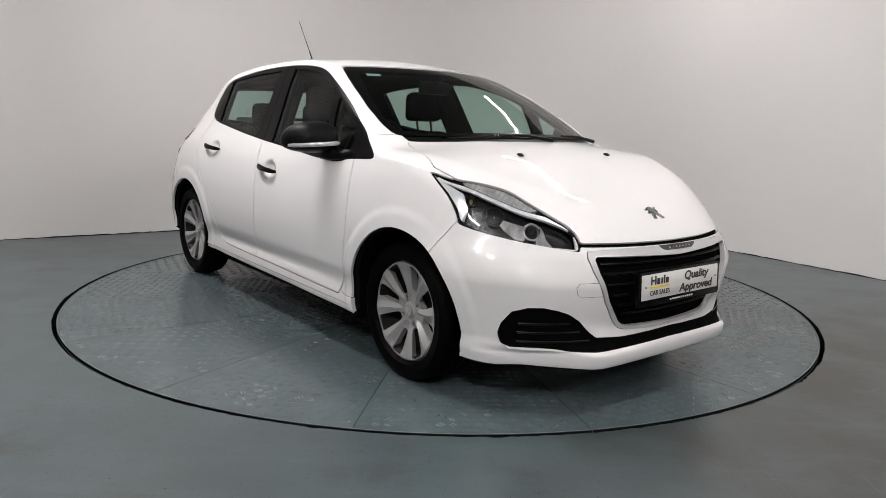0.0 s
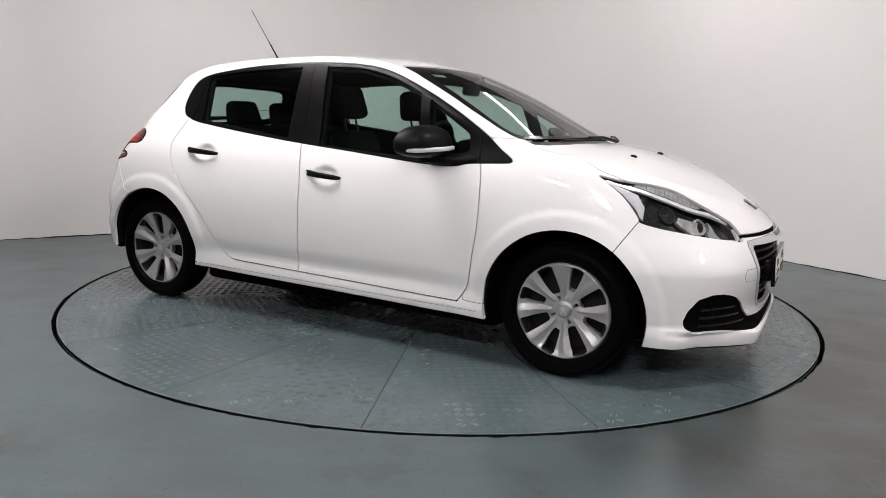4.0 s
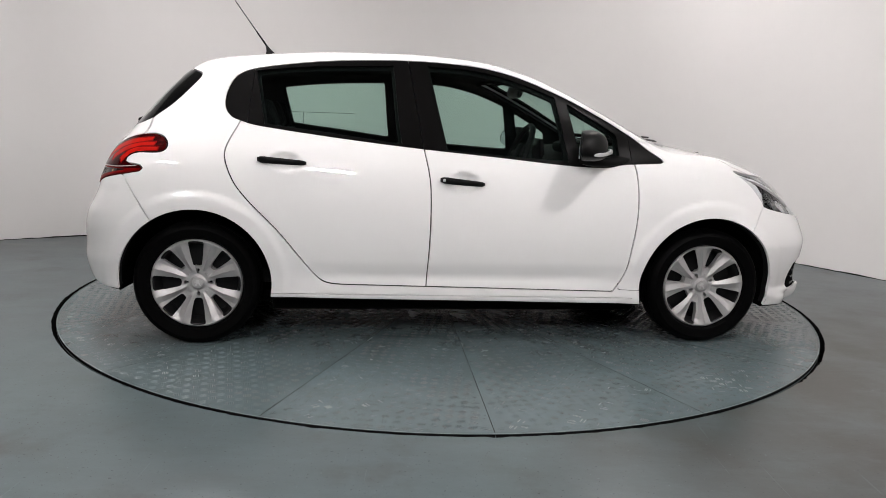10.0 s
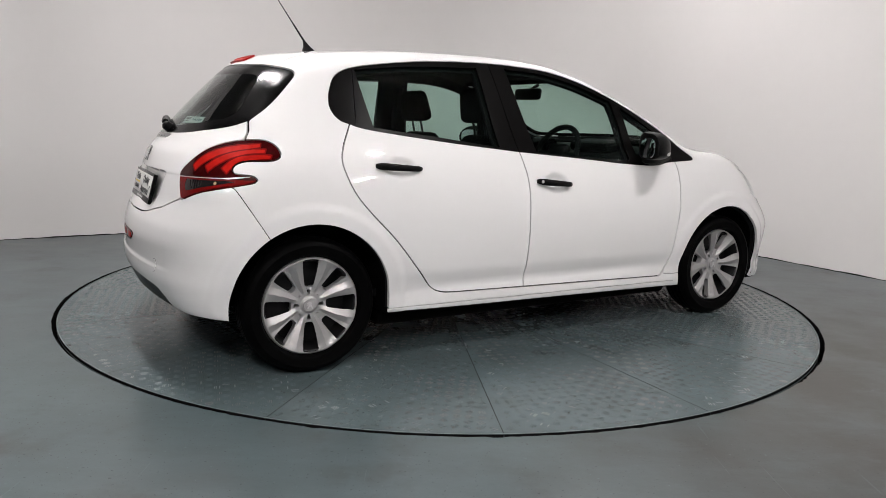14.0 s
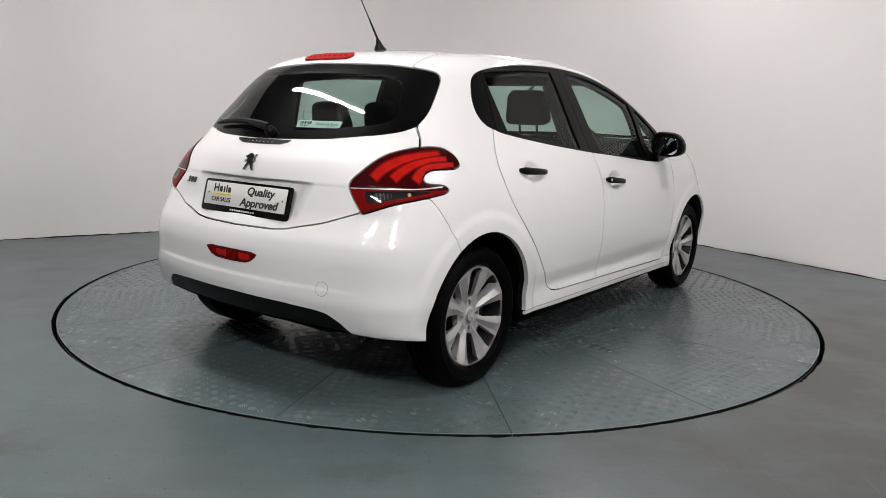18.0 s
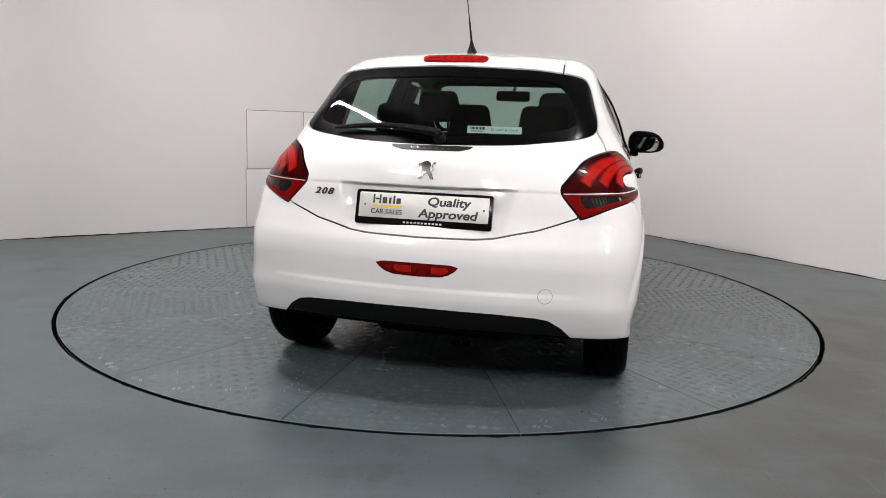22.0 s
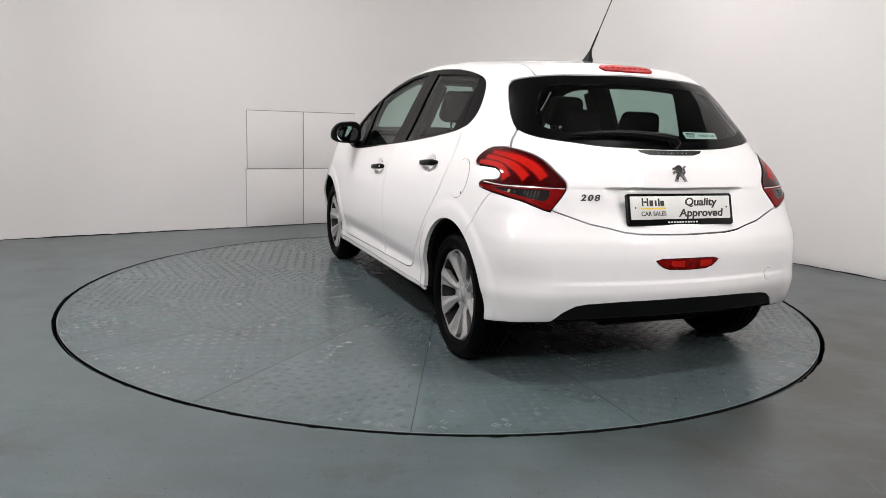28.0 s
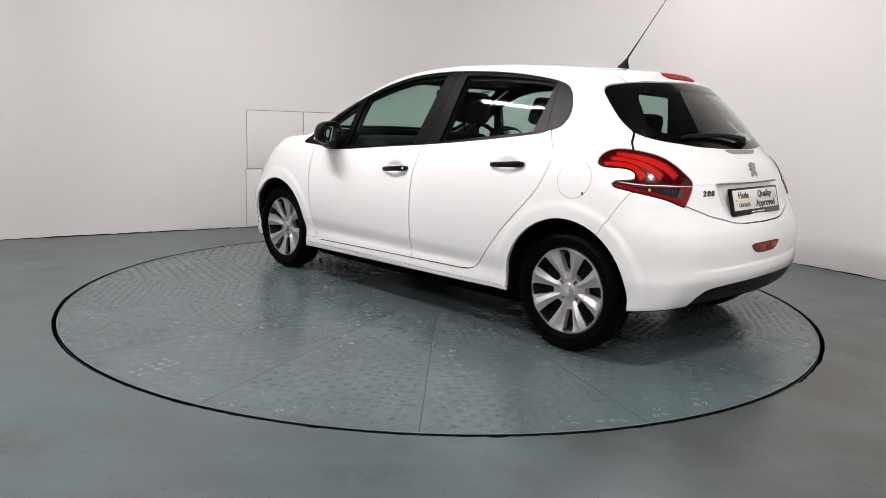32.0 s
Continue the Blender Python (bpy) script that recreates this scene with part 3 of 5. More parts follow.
def halves(m, f):
    """Splits a mesh where f changes its sign: the side below 0, and the other."""
    v, n, faces = m
    low = f < 0
    extra_v, extra_n, cut = [], [], {}

    def crossing(i, j):
        key = (min(i, j), max(i, j))
        if key not in cut:
            s = f[key[0]] / (f[key[0]] - f[key[1]])
            cut[key] = len(v) + len(extra_v)
            extra_v.append(v[key[0]] + (v[key[1]] - v[key[0]]) * s)
            extra_n.append(n[key[0]] + (n[key[1]] - n[key[0]]) * s)
        return cut[key]

    sides = ([], [])
    for face in faces:
        k = [low[i] for i in face]
        if all(k):
            sides[0].append(face)
        elif not any(k):
            sides[1].append(face)
        else:
            rings = ([], [])
            for a, b in zip(face, face[1:] + face[:1]):
                rings[0 if low[a] else 1].append(a)
                if low[a] != low[b]:
                    c = crossing(a, b)
                    rings[0].append(c)
                    rings[1].append(c)
            for side, r in zip(sides, rings):
                if len(r) > 2:
                    side.append(tuple(r))
    if extra_v:
        v, n = np.vstack([v, extra_v]), np.vstack([n, extra_n])
    out = []
    for side in sides:
        used = sorted({i for face in side for i in face})
        where = {i: k for k, i in enumerate(used)}
        out.append((v[used], n[used], [tuple(where[i] for i in face) for face in side]))
    return out


def carve(m, field, gap=0.0):
    """The piece of m inside the field, and the rest, with a gap between them."""
    if not gap:
        return halves(m, field(m[0]))
    return halves(m, field(m[0]) + gap)[0], halves(m, field(m[0]) - gap)[1]


def finer(m, times=1):
    """The same piece with every face cut in four, laid on the skin again."""
    for _ in range(times):
        v, n, faces = m
        vs, cut, out = list(v), {}, []

        def between(i, j):
            key = (min(i, j), max(i, j))
            if key not in cut:
                cut[key] = len(vs)
                vs.append((vs[i] + vs[j]) / 2)
            return cut[key]

        for face in faces:
            c = len(vs)
            vs.append(np.mean([v[i] for i in face], 0))
            mids = [between(a, b) for a, b in zip(face, face[1:] + face[:1])]
            out += [(mids[k - 1], face[k], mids[k], c) for k in range(len(face))]
        v = np.array(vs)
        for _ in range(3):
            g = slope_of(v)
            v = v - np.clip(skin(v)[:, None] * g / (g * g).sum(1, keepdims=True), -0.004, 0.004)
        g = slope_of(v)
        m = (v, g / np.linalg.norm(g, axis=1, keepdims=True), out)
    return m


def seen_side(outline):
    return lambda v: inside_of(outline, v[:, [0, 2]])


def seen_end(outline):
    return lambda v: inside_of(outline, v[:, [1, 2]])


def panel(name, m, mat, parent, where="mid", depth=0.012, sink=0.0, label=""):
    """One panel of the skin, with its rim turned in. where: mid (both halves in one), left or right."""
    v, n, faces = m
    n = n / np.linalg.norm(n, axis=1, keepdims=True)
    v = v - n * sink
    flips = {"mid": (1, -1), "left": (1,), "right": (-1,)}[where]
    edge = {}
    for face in faces:
        for a, b in zip(face, face[1:] + face[:1]):
            edge[(a, b)] = 1
    rim = [e for e in edge if (e[1], e[0]) not in edge and not (where == "mid" and abs(v[e[0]][1]) < 1e-6 and abs(v[e[1]][1]) < 1e-6)]
    vs, fs, ns = [], [], []
    for s in flips:
        base = len(vs)
        k = np.array([1, s, 1.0])
        vs += list(v * k)
        for face in faces:
            f = face if s > 0 else face[::-1]
            fs.append(tuple(i + base for i in f))
            ns += [n[i] * k for i in f]
        if depth:
            deep = {}
            for i in {i for e in rim for i in e}:
                deep[i] = len(vs)
                vs.append((v[i] - n[i] * depth) * k)
            for a, b in rim:
                f = (base + b, base + a, deep[a], deep[b])
                f = f if s > 0 else f[::-1]
                fs.append(f)
                p0, p1, p2 = (np.array(vs[f[i]]) for i in (0, 1, 2))
                flat = np.cross(p1 - p0, p2 - p1)
                flat = flat / (np.linalg.norm(flat) + 1e-12)
                ns += [flat] * 4
    return as_object(name, vs, fs, mat, parent, label, ns)


CAR = tagged(new("car"), "white five-door hatchback standing on the turntable", "car")
SKIN = skin_mesh()
PANEL_GAP = 0.003

# outlines seen from the side (x, z)
WINDOWS = spline(((-1.063, 1.070), (-0.964, 1.046), (-0.604, 1.001), (-0.218, 0.962), (0.138, 0.933), (0.494, 0.902), (0.70, 0.895), (0.80, 0.912), (0.965, 0.921), (1.0, 0.928), (0.99, 0.945),
                  (0.922, 0.989), (0.854, 1.041), (0.731, 1.116), (0.607, 1.183), (0.441, 1.261), (0.245, 1.334), (0.046, 1.373), (-0.268, 1.387), (-0.635, 1.372),
                  (-0.942, 1.333), (-1.078, 1.293), (-1.13, 1.22), (-1.142, 1.142), (-1.112, 1.09)), 6)
REAR_PANE = spline(((-1.0, 1.302), (-0.99, 1.312), (-0.8, 1.335), (-0.633, 1.348), (-0.36, 1.359), (-0.342, 1.35), (-0.318, 1.1), (-0.304, 0.992), (-0.318, 0.982), (-0.605, 1.018), (-0.93, 1.056), (-0.955, 1.07)), 4)
FRONT_PANE = spline(((-0.172, 1.352), (-0.155, 1.362), (0.047, 1.353), (0.245, 1.31), (0.445, 1.235), (0.46, 1.22), (0.517, 0.935), (0.505, 0.921), (0.193, 0.938), (-0.07, 0.957), (-0.088, 0.97)), 4)
CORNER_PANE = spline(((0.515, 1.2), (0.53, 1.195), (0.632, 1.135), (0.74, 1.07), (0.765, 1.045), (0.775, 0.97), (0.765, 0.955), (0.59, 0.95), (0.572, 0.96)), 4)
REAR_EDGE = ((-0.268, 1.45), (-0.268, 1.387), (-0.234, 1.184), (-0.196, 0.963), (-0.169, 0.836), (-0.161, 0.729), (-0.162, 0.538), (-0.174, 0.299))
FRONT_DOOR = [*spline(((-0.196, 0.963), (-0.169, 0.836), (-0.161, 0.729), (-0.162, 0.538), (-0.174, 0.299)), 5, False),
              *spline(((0.772, 0.277), (0.826, 0.368), (0.851, 0.515), (0.867, 0.64), (0.869, 0.761), (0.860, 0.868), (0.845, 0.93), (0.831, 1.0)), 5, False), (0.6, 1.05), (-0.1, 1.1), (-0.22, 1.1)]
REAR_DOOR = [*spline(((-0.174, 0.299), (-0.162, 0.538), (-0.161, 0.729), (-0.169, 0.836), (-0.196, 0.963)), 5, False), (-0.22, 1.1),
             (-1.0, 1.15), *spline(((-1.05, 1.1), (-1.075, 1.05), (-1.117, 0.966), (-1.128, 0.9), (-1.089, 0.795), (-1.02, 0.704), (-0.886, 0.565), (-0.754, 0.402), (-0.70, 0.338), (-0.65, 0.312), (-0.58, 0.304)), 6, False)]
DOOR_EDGE = [(float(q[0]), float(q[1])) for q in REAR_DOOR if q[0] > -0.225 and q[1] < 1.11]
BOTH_DOORS = [*FRONT_DOOR[len(DOOR_EDGE) - 1:-1], (-0.22, 1.1), *REAR_DOOR[len(DOOR_EDGE):]]
# outlines seen from the end (y, z)
SCREEN = [(-0.3, 1.38), (0.0, 1.38), (0.3, 1.377), (0.49, 1.371), (0.525, 1.36), (0.55, 1.335), (0.575, 1.30), (0.61, 1.24), (0.645, 1.15), (0.655, 1.08), (0.65, 1.042), (0.635, 1.028), (0.43, 1.030), (0.2, 1.036), (0.0, 1.040), (-0.3, 1.040)]
REAR_WINDOW = [(-0.4, 1.335), *spline(((0.0, 1.333), (0.331, 1.322), (0.47, 1.309), (0.53, 1.283), (0.574, 1.223), (0.615, 1.145), (0.636, 1.09), (0.632, 1.068), (0.59, 1.05), (0.455, 1.03), (0.21, 1.01), (0.0, 1.003)), 6, False), (-0.4, 1.003)]
TAILGATE = [(-0.4, 0.656), (0.0, 0.656), (0.21, 0.659), (0.29, 0.667), (0.36, 0.684), (0.44, 0.7), (0.585, 0.75), (0.60, 0.80), (0.60, 0.9), (0.672, 0.992), (0.655, 1.03), (0.628, 1.07), (0.625, 1.09), (0.603, 1.145), (0.562, 1.223), (0.518, 1.278), (0.468, 1.303), (0.462, 1.37), (0.45, 1.6), (-0.4, 1.6)]
DIFFUSER = [(-0.4, 0.388), (0.0, 0.388), (0.3, 0.384), (0.455, 0.376), (0.505, 0.367), (0.553, 0.337), (0.60, 0.285), (0.63, 0.22), (0.63, 0.0), (-0.4, 0.0)]
GRILLE_FRAME = [(-0.3, 0.642), (0.0, 0.642), (0.2, 0.641), (0.36, 0.639), (0.45, 0.634), (0.458, 0.61), (0.445, 0.56), (0.39, 0.442), (0.325, 0.35), (0.30, 0.33), (0.26, 0.32), (0.124, 0.314), (0.0, 0.312), (-0.3, 0.312)]
GRILLE_HOLE = [(-0.3, 0.603), (0.0, 0.603), (0.175, 0.609), (0.42, 0.616), (0.434, 0.606), (0.422, 0.555), (0.372, 0.445), (0.308, 0.36), (0.285, 0.343), (0.25, 0.335), (0.1, 0.33), (0.0, 0.328), (-0.3, 0.328)]
LOW_INTAKE = [(-0.3, 0.303), (0.0, 0.303), (0.28, 0.295), (0.40, 0.302), (0.43, 0.325), (0.473, 0.37), (0.52, 0.401), (0.56, 0.416), (0.61, 0.428), (0.655, 0.427), (0.694, 0.408), (0.712, 0.360), (0.716, 0.315), (0.708, 0.280), (0.686, 0.259), (0.42, 0.254), (0.2, 0.257), (0.0, 0.26), (-0.3, 0.26)]
HOOD = [(1.205, -0.4), (1.205, 0.0), (1.185, 0.2), (1.135, 0.43), (1.065, 0.6), (1.05, 0.64), (1.14, 0.674), (1.256, 0.712), (1.382, 0.742), (1.5, 0.715), (1.647, 0.61), (1.806, 0.52), (1.93, 0.455), (2.2, 0.45), (2.2, -0.4)]
# the lamps wrap round the corners: (way round the corner, z)
tail_way = lambda v: np.stack([(v[:, 0] + 1.73) * 0.826 + (v[:, 1] - 0.565) * 0.563, v[:, 2]], 1)
head_way = lambda v: np.stack([(1.917 - v[:, 0]) * 0.866 + (v[:, 1] - 0.45) * 0.5, v[:, 2]], 1)
# the rear window wraps round the corners too
rear_way = lambda v: np.stack([v[:, 1] + 0.8 * np.maximum(0, v[:, 0] - tail_x(v[:, 2])), v[:, 2]], 1)
REAR_WRAP = [(-0.4, 1.335), *spline(((0.0, 1.333), (0.3, 1.325), (0.41, 1.322), (0.53, 1.313), (0.61, 1.306), (0.697, 1.293), (0.737, 1.272), (0.757, 1.243), (0.78, 1.18), (0.79, 1.13), (0.783, 1.092), (0.765, 1.07), (0.71, 1.051), (0.62, 1.037), (0.50, 1.026), (0.346, 1.013), (0.1, 1.006), (0.0, 1.005)), 4, False), (-0.4, 1.005)]
TAIL_LAMP = spline(((-0.034, 0.843), (0.006, 0.895), (0.096, 0.958), (0.212, 0.99), (0.318, 0.995), (0.372, 0.972), (0.396, 0.938), (0.375, 0.916), (0.28, 0.912), (0.24, 0.9), (0.226, 0.88), (0.24, 0.863), (0.30, 0.857), (0.326, 0.846), (0.32, 0.83), (0.277, 0.82), (0.1115, 0.788), (0.008, 0.75), (-0.004, 0.755)), 5)
HEAD_LAMP = spline(((0.612, 0.893), (0.525, 0.874), (0.41, 0.862), (0.30, 0.838), (0.213, 0.797), (0.122, 0.752), (0.045, 0.712), (0.01, 0.675), (-0.004, 0.643), (0.005, 0.636), (0.07, 0.646), (0.172, 0.66), (0.30, 0.68), (0.39, 0.696), (0.46, 0.715), (0.466, 0.735), (0.52, 0.81), (0.60, 0.88)), 5)


def front_of(v):
    return 1.7 - v[:, 0]


def lamp_field(way, outline, behind):
    return lambda v: np.maximum(inside_of(outline, way(v)), behind(v))


rest = SKIN
for axle in (AXLE, -AXLE):
    drop, wide = (0.008, 0.009) if axle > 0 else (0.0, 0.0)
    rest = carve(rest, lambda v: np.maximum(np.hypot(v[:, 0] - axle, v[:, 2] - HUB_Z + drop) - ARCH_R - wide, 0.45 - v[:, 1]))[1]
under, rest = carve(rest, lambda v: v[:, 2] - low_z(v[:, 0]) - 0.016)
SHELL_ALL = rest
windows, rest = carve(rest, seen_side(WINDOWS), 0.001)
doors, rest = carve(rest, seen_side(BOTH_DOORS), PANEL_GAP)
rear_door, front_door = carve(doors, lambda v: v[:, 0] - np.interp(v[:, 2], [q[1] for q in DOOR_EDGE], [q[0] for q in DOOR_EDGE]), PANEL_GAP)
groove_z = lambda v: v[:, 2] - 0.55 * low_z(v[:, 0]) - 0.136
sill_strip, rest = carve(rest, lambda v: np.maximum(groove_z(v) - 0.003, np.maximum(np.abs(v[:, 0] + 0.11) - 0.99, 0.5 - v[:, 1])))
sill_groove, sill_strip = carve(sill_strip, lambda v: -0.003 - groove_z(v))
tail_lamp, rest = carve(rest, lamp_field(tail_way, TAIL_LAMP, lambda v: v[:, 0] + 1.2), 0.003)
head_lamp, rest = carve(rest, lamp_field(head_way, HEAD_LAMP, lambda v: 1.2 - v[:, 0]), 0.003)
tail_lamp, head_lamp = finer(tail_lamp, 2), finer(head_lamp, 2)
rear_window, rest = carve(rest, lambda v: np.maximum(inside_of(REAR_WRAP, rear_way(v)), v[:, 0] + 1.12), 0.002)
rear_window = finer(rear_window)
tailgate, rest = carve(rest, lambda v: np.maximum(inside_of(TAILGATE, v[:, [1, 2]]), v[:, 0] + 1.14), PANEL_GAP)
screen, rest = carve(rest, lambda v: np.maximum(inside_of(SCREEN, v[:, [1, 2]]), 0.1 - v[:, 0]), 0.002)
shut_gap, rest = carve(rest, lambda v: np.maximum(np.maximum(np.abs(v[:, 2] - 0.652 - 0.02 * v[:, 1]**2) - 0.0075, 1.7 - v[:, 0]), np.abs(v[:, 1]) - 0.5))
hood, rest = carve(rest, lambda v: np.maximum(inside_of(HOOD, v[:, :2]), 0.65 - v[:, 2]), 0.0018)
cowl, rest = carve(rest, lambda v: np.maximum(inside_of([(0.9, -0.4), (0.9, 0.625), (1.04, 0.625), (1.15, 0.45), (1.3, 0.2), (1.3, -0.4)], v[:, :2]), 0.945 - v[:, 2]))
front_bumper, rest = carve(rest, lambda v: np.maximum(1.492 + 0.624 * (v[:, 2] - 0.602) - v[:, 0], v[:, 2] - 0.76), PANEL_GAP * 0.7)
front_bumper = finer(front_bumper)
grille_frame, front_bumper = carve(front_bumper, lambda v: np.maximum(inside_of(GRILLE_FRAME, v[:, [1, 2]]), front_of(v)), 0.001)
grille_back, grille_frame = carve(grille_frame, seen_end(GRILLE_HOLE))
intake, front_bumper = carve(front_bumper, lambda v: np.maximum(inside_of(LOW_INTAKE, v[:, [1, 2]]), 1.6 - v[:, 0]))
rear_bumper, rest = carve(rest, lambda v: np.maximum(v[:, 0] + 1.581 - 0.616 * (0.803 - v[:, 2]), v[:, 2] - 0.81), PANEL_GAP * 0.7)
tailgate, rear_bumper = finer(tailgate), finer(rear_bumper)
diffuser, rear_bumper = carve(rear_bumper, lambda v: np.maximum(inside_of(DIFFUSER, v[:, [1, 2]]), v[:, 0] + 1.6))
fender, rest = carve(rest, lambda v: np.maximum(np.maximum(0.80 - v[:, 0], v[:, 2] - 1.03), 0.285 - v[:, 2]), 0.0015)

# mid-body panels
panel("body_shell", rest, WHITE_PAINT, CAR, depth=0.02, label="white roof, pillars, sills and rear quarters")
panel("bonnet", hood, WHITE_PAINT, CAR, label="white bonnet")
BUMPER_F = panel("front_bumper", front_bumper, WHITE_PAINT, CAR, depth=0.014, label="white front bumper")
BUMPER_R = panel("rear_bumper", rear_bumper, WHITE_PAINT, CAR, depth=0.014, label="white rear bumper")
GATE = panel("tailgate", tailgate, WHITE_PAINT, CAR, depth=0.015, label="white tailgate")
panel("bonnet_gap", shut_gap, DARK_WELL, CAR, depth=0, sink=0.012, label="dark gap under the bonnet edge")
cowl, cowl_end = carve(cowl, lambda v: v[:, 1] - 0.3)
panel("cowl", cowl, BLACK_PLASTIC, CAR, sink=0.012, label="black plastic cowl under the windscreen")
for where in ("left", "right"):
    panel("cowl_end", cowl_end, BLACK_PLASTIC, CAR, where, sink=0.012, label="black plastic end of the cowl")
panel("underbody", under, DARK_WELL, CAR, depth=0.03, sink=0.004, label="dark underbody")
panel("grille_surround", grille_frame, SATIN_CHROME, BUMPER_F, depth=0.02, sink=-0.004, label="satin chrome grille surround")
panel("grille_back", grille_back, DARK_WELL, BUMPER_F, depth=0, sink=0.03, label="black grille recess")
panel("lower_intake", intake, DARK_WELL, BUMPER_F, depth=0, sink=0.009, label="black lower air intake")
panel("diffuser", diffuser, BLACK_PLASTIC, BUMPER_R, depth=0.02, sink=0.006, label="black plastic lower bumper insert")

# glass
SCREEN_IN = [(-0.3, 1.35), (0.0, 1.35), (0.3, 1.347), (0.46, 1.341), (0.49, 1.33), (0.515, 1.305), (0.54, 1.27), (0.575, 1.21), (0.61, 1.13), (0.62, 1.085), (0.617, 1.06), (0.60, 1.047), (0.43, 1.044), (0.2, 1.049), (0.0, 1.052), (-0.3, 1.052)]
pane, band = carve(screen, seen_end(SCREEN_IN))
SCREEN_PART = panel("windscreen", pane, SCREEN_GLASS, CAR, depth=0, sink=0.003, label="green-tinted windscreen")
panel("screen_border", band, GLOSS_BLACK, SCREEN_PART, depth=0.008, sink=0.003)
inner_line = [(-0.4, 1.29), *spline(((0.0, 1.288), (0.33, 1.28), (0.44, 1.268), (0.49, 1.235), (0.52, 1.18), (0.545, 1.13), (0.545, 1.10), (0.50, 1.078), (0.40, 1.063), (0.21, 1.045), (0.0, 1.038)), 5, False), (-0.4, 1.038)]
pane, band = carve(rear_window, seen_end(inner_line))
REAR_PART = panel("rear_window", pane, REAR_GLASS, GATE, depth=0, sink=0.003, label="dark tinted rear window")
panel("window_border", band, GLOSS_BLACK, REAR_PART, depth=0.01, sink=0.003)

# sides
SIDE = {}
for where in ("left", "right"):
    panel("front_wing", fender, WHITE_PAINT, CAR, where, label="white front wing")
    fd = panel("front_door", front_door, WHITE_PAINT, CAR, where, 0.02, label="white front door")
    rd = panel("rear_door", rear_door, WHITE_PAINT, CAR, where, 0.02, label="white rear door")
    SIDE[where] = (fd, rd)
    panel("sill_moulding", sill_strip, WHITE_PAINT, CAR, where, 0.012, 0.0, "white lower sill moulding")
    panel("sill_groove", sill_groove, WHITE_PAINT, CAR, where, 0, 0.009, "white groove along the sill")
    split = lambda v: np.interp(v[:, 2], [q[1] for q in REAR_EDGE[::-1]], [q[0] for q in REAR_EDGE[::-1]]) - v[:, 0]
    back, fore = halves(windows, -split(windows[0]) + 0.0015)[0], halves(windows, -split(windows[0]) - 0.0015)[1]
    glass_r, back = carve(back, seen_side(REAR_PANE), 0.0)
    quarter, back = carve(back, lambda v: v[:, 0] + 1.022 - 0.1 * (v[:, 2] - 1.2), 0.0015)
    tip, fore = carve(fore, lambda v: 0.831 + 0.1 * (1.0 - v[:, 2]) - v[:, 0], 0.0015)
    glass_f, fore = carve(fore, seen_side(FRONT_PANE), 0.0)
    glass_c, fore = carve(fore, seen_side(CORNER_PANE), 0.0)
    panel("window_frame", fore, PILLAR_BLACK, fd, where, 0.012, 0.002, "satin black window frame")
    panel("window_pane", glass_f, SIDE_GLASS, fd, where, 0, 0.009, "green-tinted glass")
    panel("corner_pane", glass_c, SIDE_GLASS, fd, where, 0, 0.009, "green-tinted glass")
    panel("window_frame", back, PILLAR_BLACK, rd, where, 0.012, 0.002, "satin black window frame")
    panel("window_pane", glass_r, SIDE_GLASS, rd, where, 0, 0.009, "green-tinted glass")
    panel("quarter_trim", quarter, PILLAR_BLACK, CAR, where, 0.012, 0.002, "black quarter trim")
    panel("mirror_trim", tip, PILLAR_BLACK, CAR, where, 0.012, 0.002, "black corner trim")

# dark lining inside the skin, open at the glass
lining = SHELL_ALL
pane_hole = lambda v: np.minimum(np.minimum(seen_side(REAR_PANE)(v), seen_side(FRONT_PANE)(v)), seen_side(CORNER_PANE)(v)) + 0.012
for fld in (pane_hole, lambda v: np.maximum(inside_of(SCREEN, v[:, [1, 2]]), 0.1 - v[:, 0]), lambda v: np.maximum(inside_of(REAR_WINDOW, v[:, [1, 2]]), v[:, 0] + 1.2)):
    lining = carve(lining, fld)[1]
lining = carve(lining, lambda v: np.maximum(inside_of(LOW_INTAKE, v[:, [1, 2]]), 1.6 - v[:, 0]))[1]
lining = carve(lining, lambda v: np.maximum(inside_of(GRILLE_FRAME, v[:, [1, 2]]), front_of(v)))[1]
lining = carve(lining, lambda v: np.maximum(lamp_field(head_way, HEAD_LAMP, lambda q: 1.2 - q[:, 0])(v), -1.0) - 0.004)[1]
panel("cabin_lining", lining, CABIN, CAR, depth=0.02, sink=0.024, label="dark lining inside the body")

# ---- lamps of the car ----
def side_at(x, z, s=-1):
    """The skin's place and normal at the side, s = 1 left, -1 right."""
    lo, hi = 0.3, 1.0
    for _ in range(40):
        mid = (lo + hi) / 2
        lo, hi = (mid, hi) if skin(np.array((x, mid, z))) < 0 else (lo, mid)
    q = np.array((x, lo, z))
    n = slope_of(q)
    return Vector((x, s * lo, z)), Vector((n[0], s * n[1], n[2])).normalized()


def end_at(y, z, s=1):
    """The skin's place and normal at the nose (1) or the tail (-1)."""
    lo, hi = 1.0, 2.3
    for _ in range(40):
        mid = (lo + hi) / 2
        lo, hi = (mid, hi) if skin(np.array((s * mid, y, z))) < 0 else (lo, mid)
    q = np.array((s * lo, y, z))
    return Vector(q), Vector(slope_of(q)).normalized()


def top_at(x, y):
    lo, hi = 0.5, 1.6
    for _ in range(40):
        mid = (lo + hi) / 2
        lo, hi = (mid, hi) if skin(np.array((x, y, mid))) < 0 else (lo, mid)
    q = np.array((x, y, lo))
    return Vector(q), Vector(slope_of(q)).normalized()


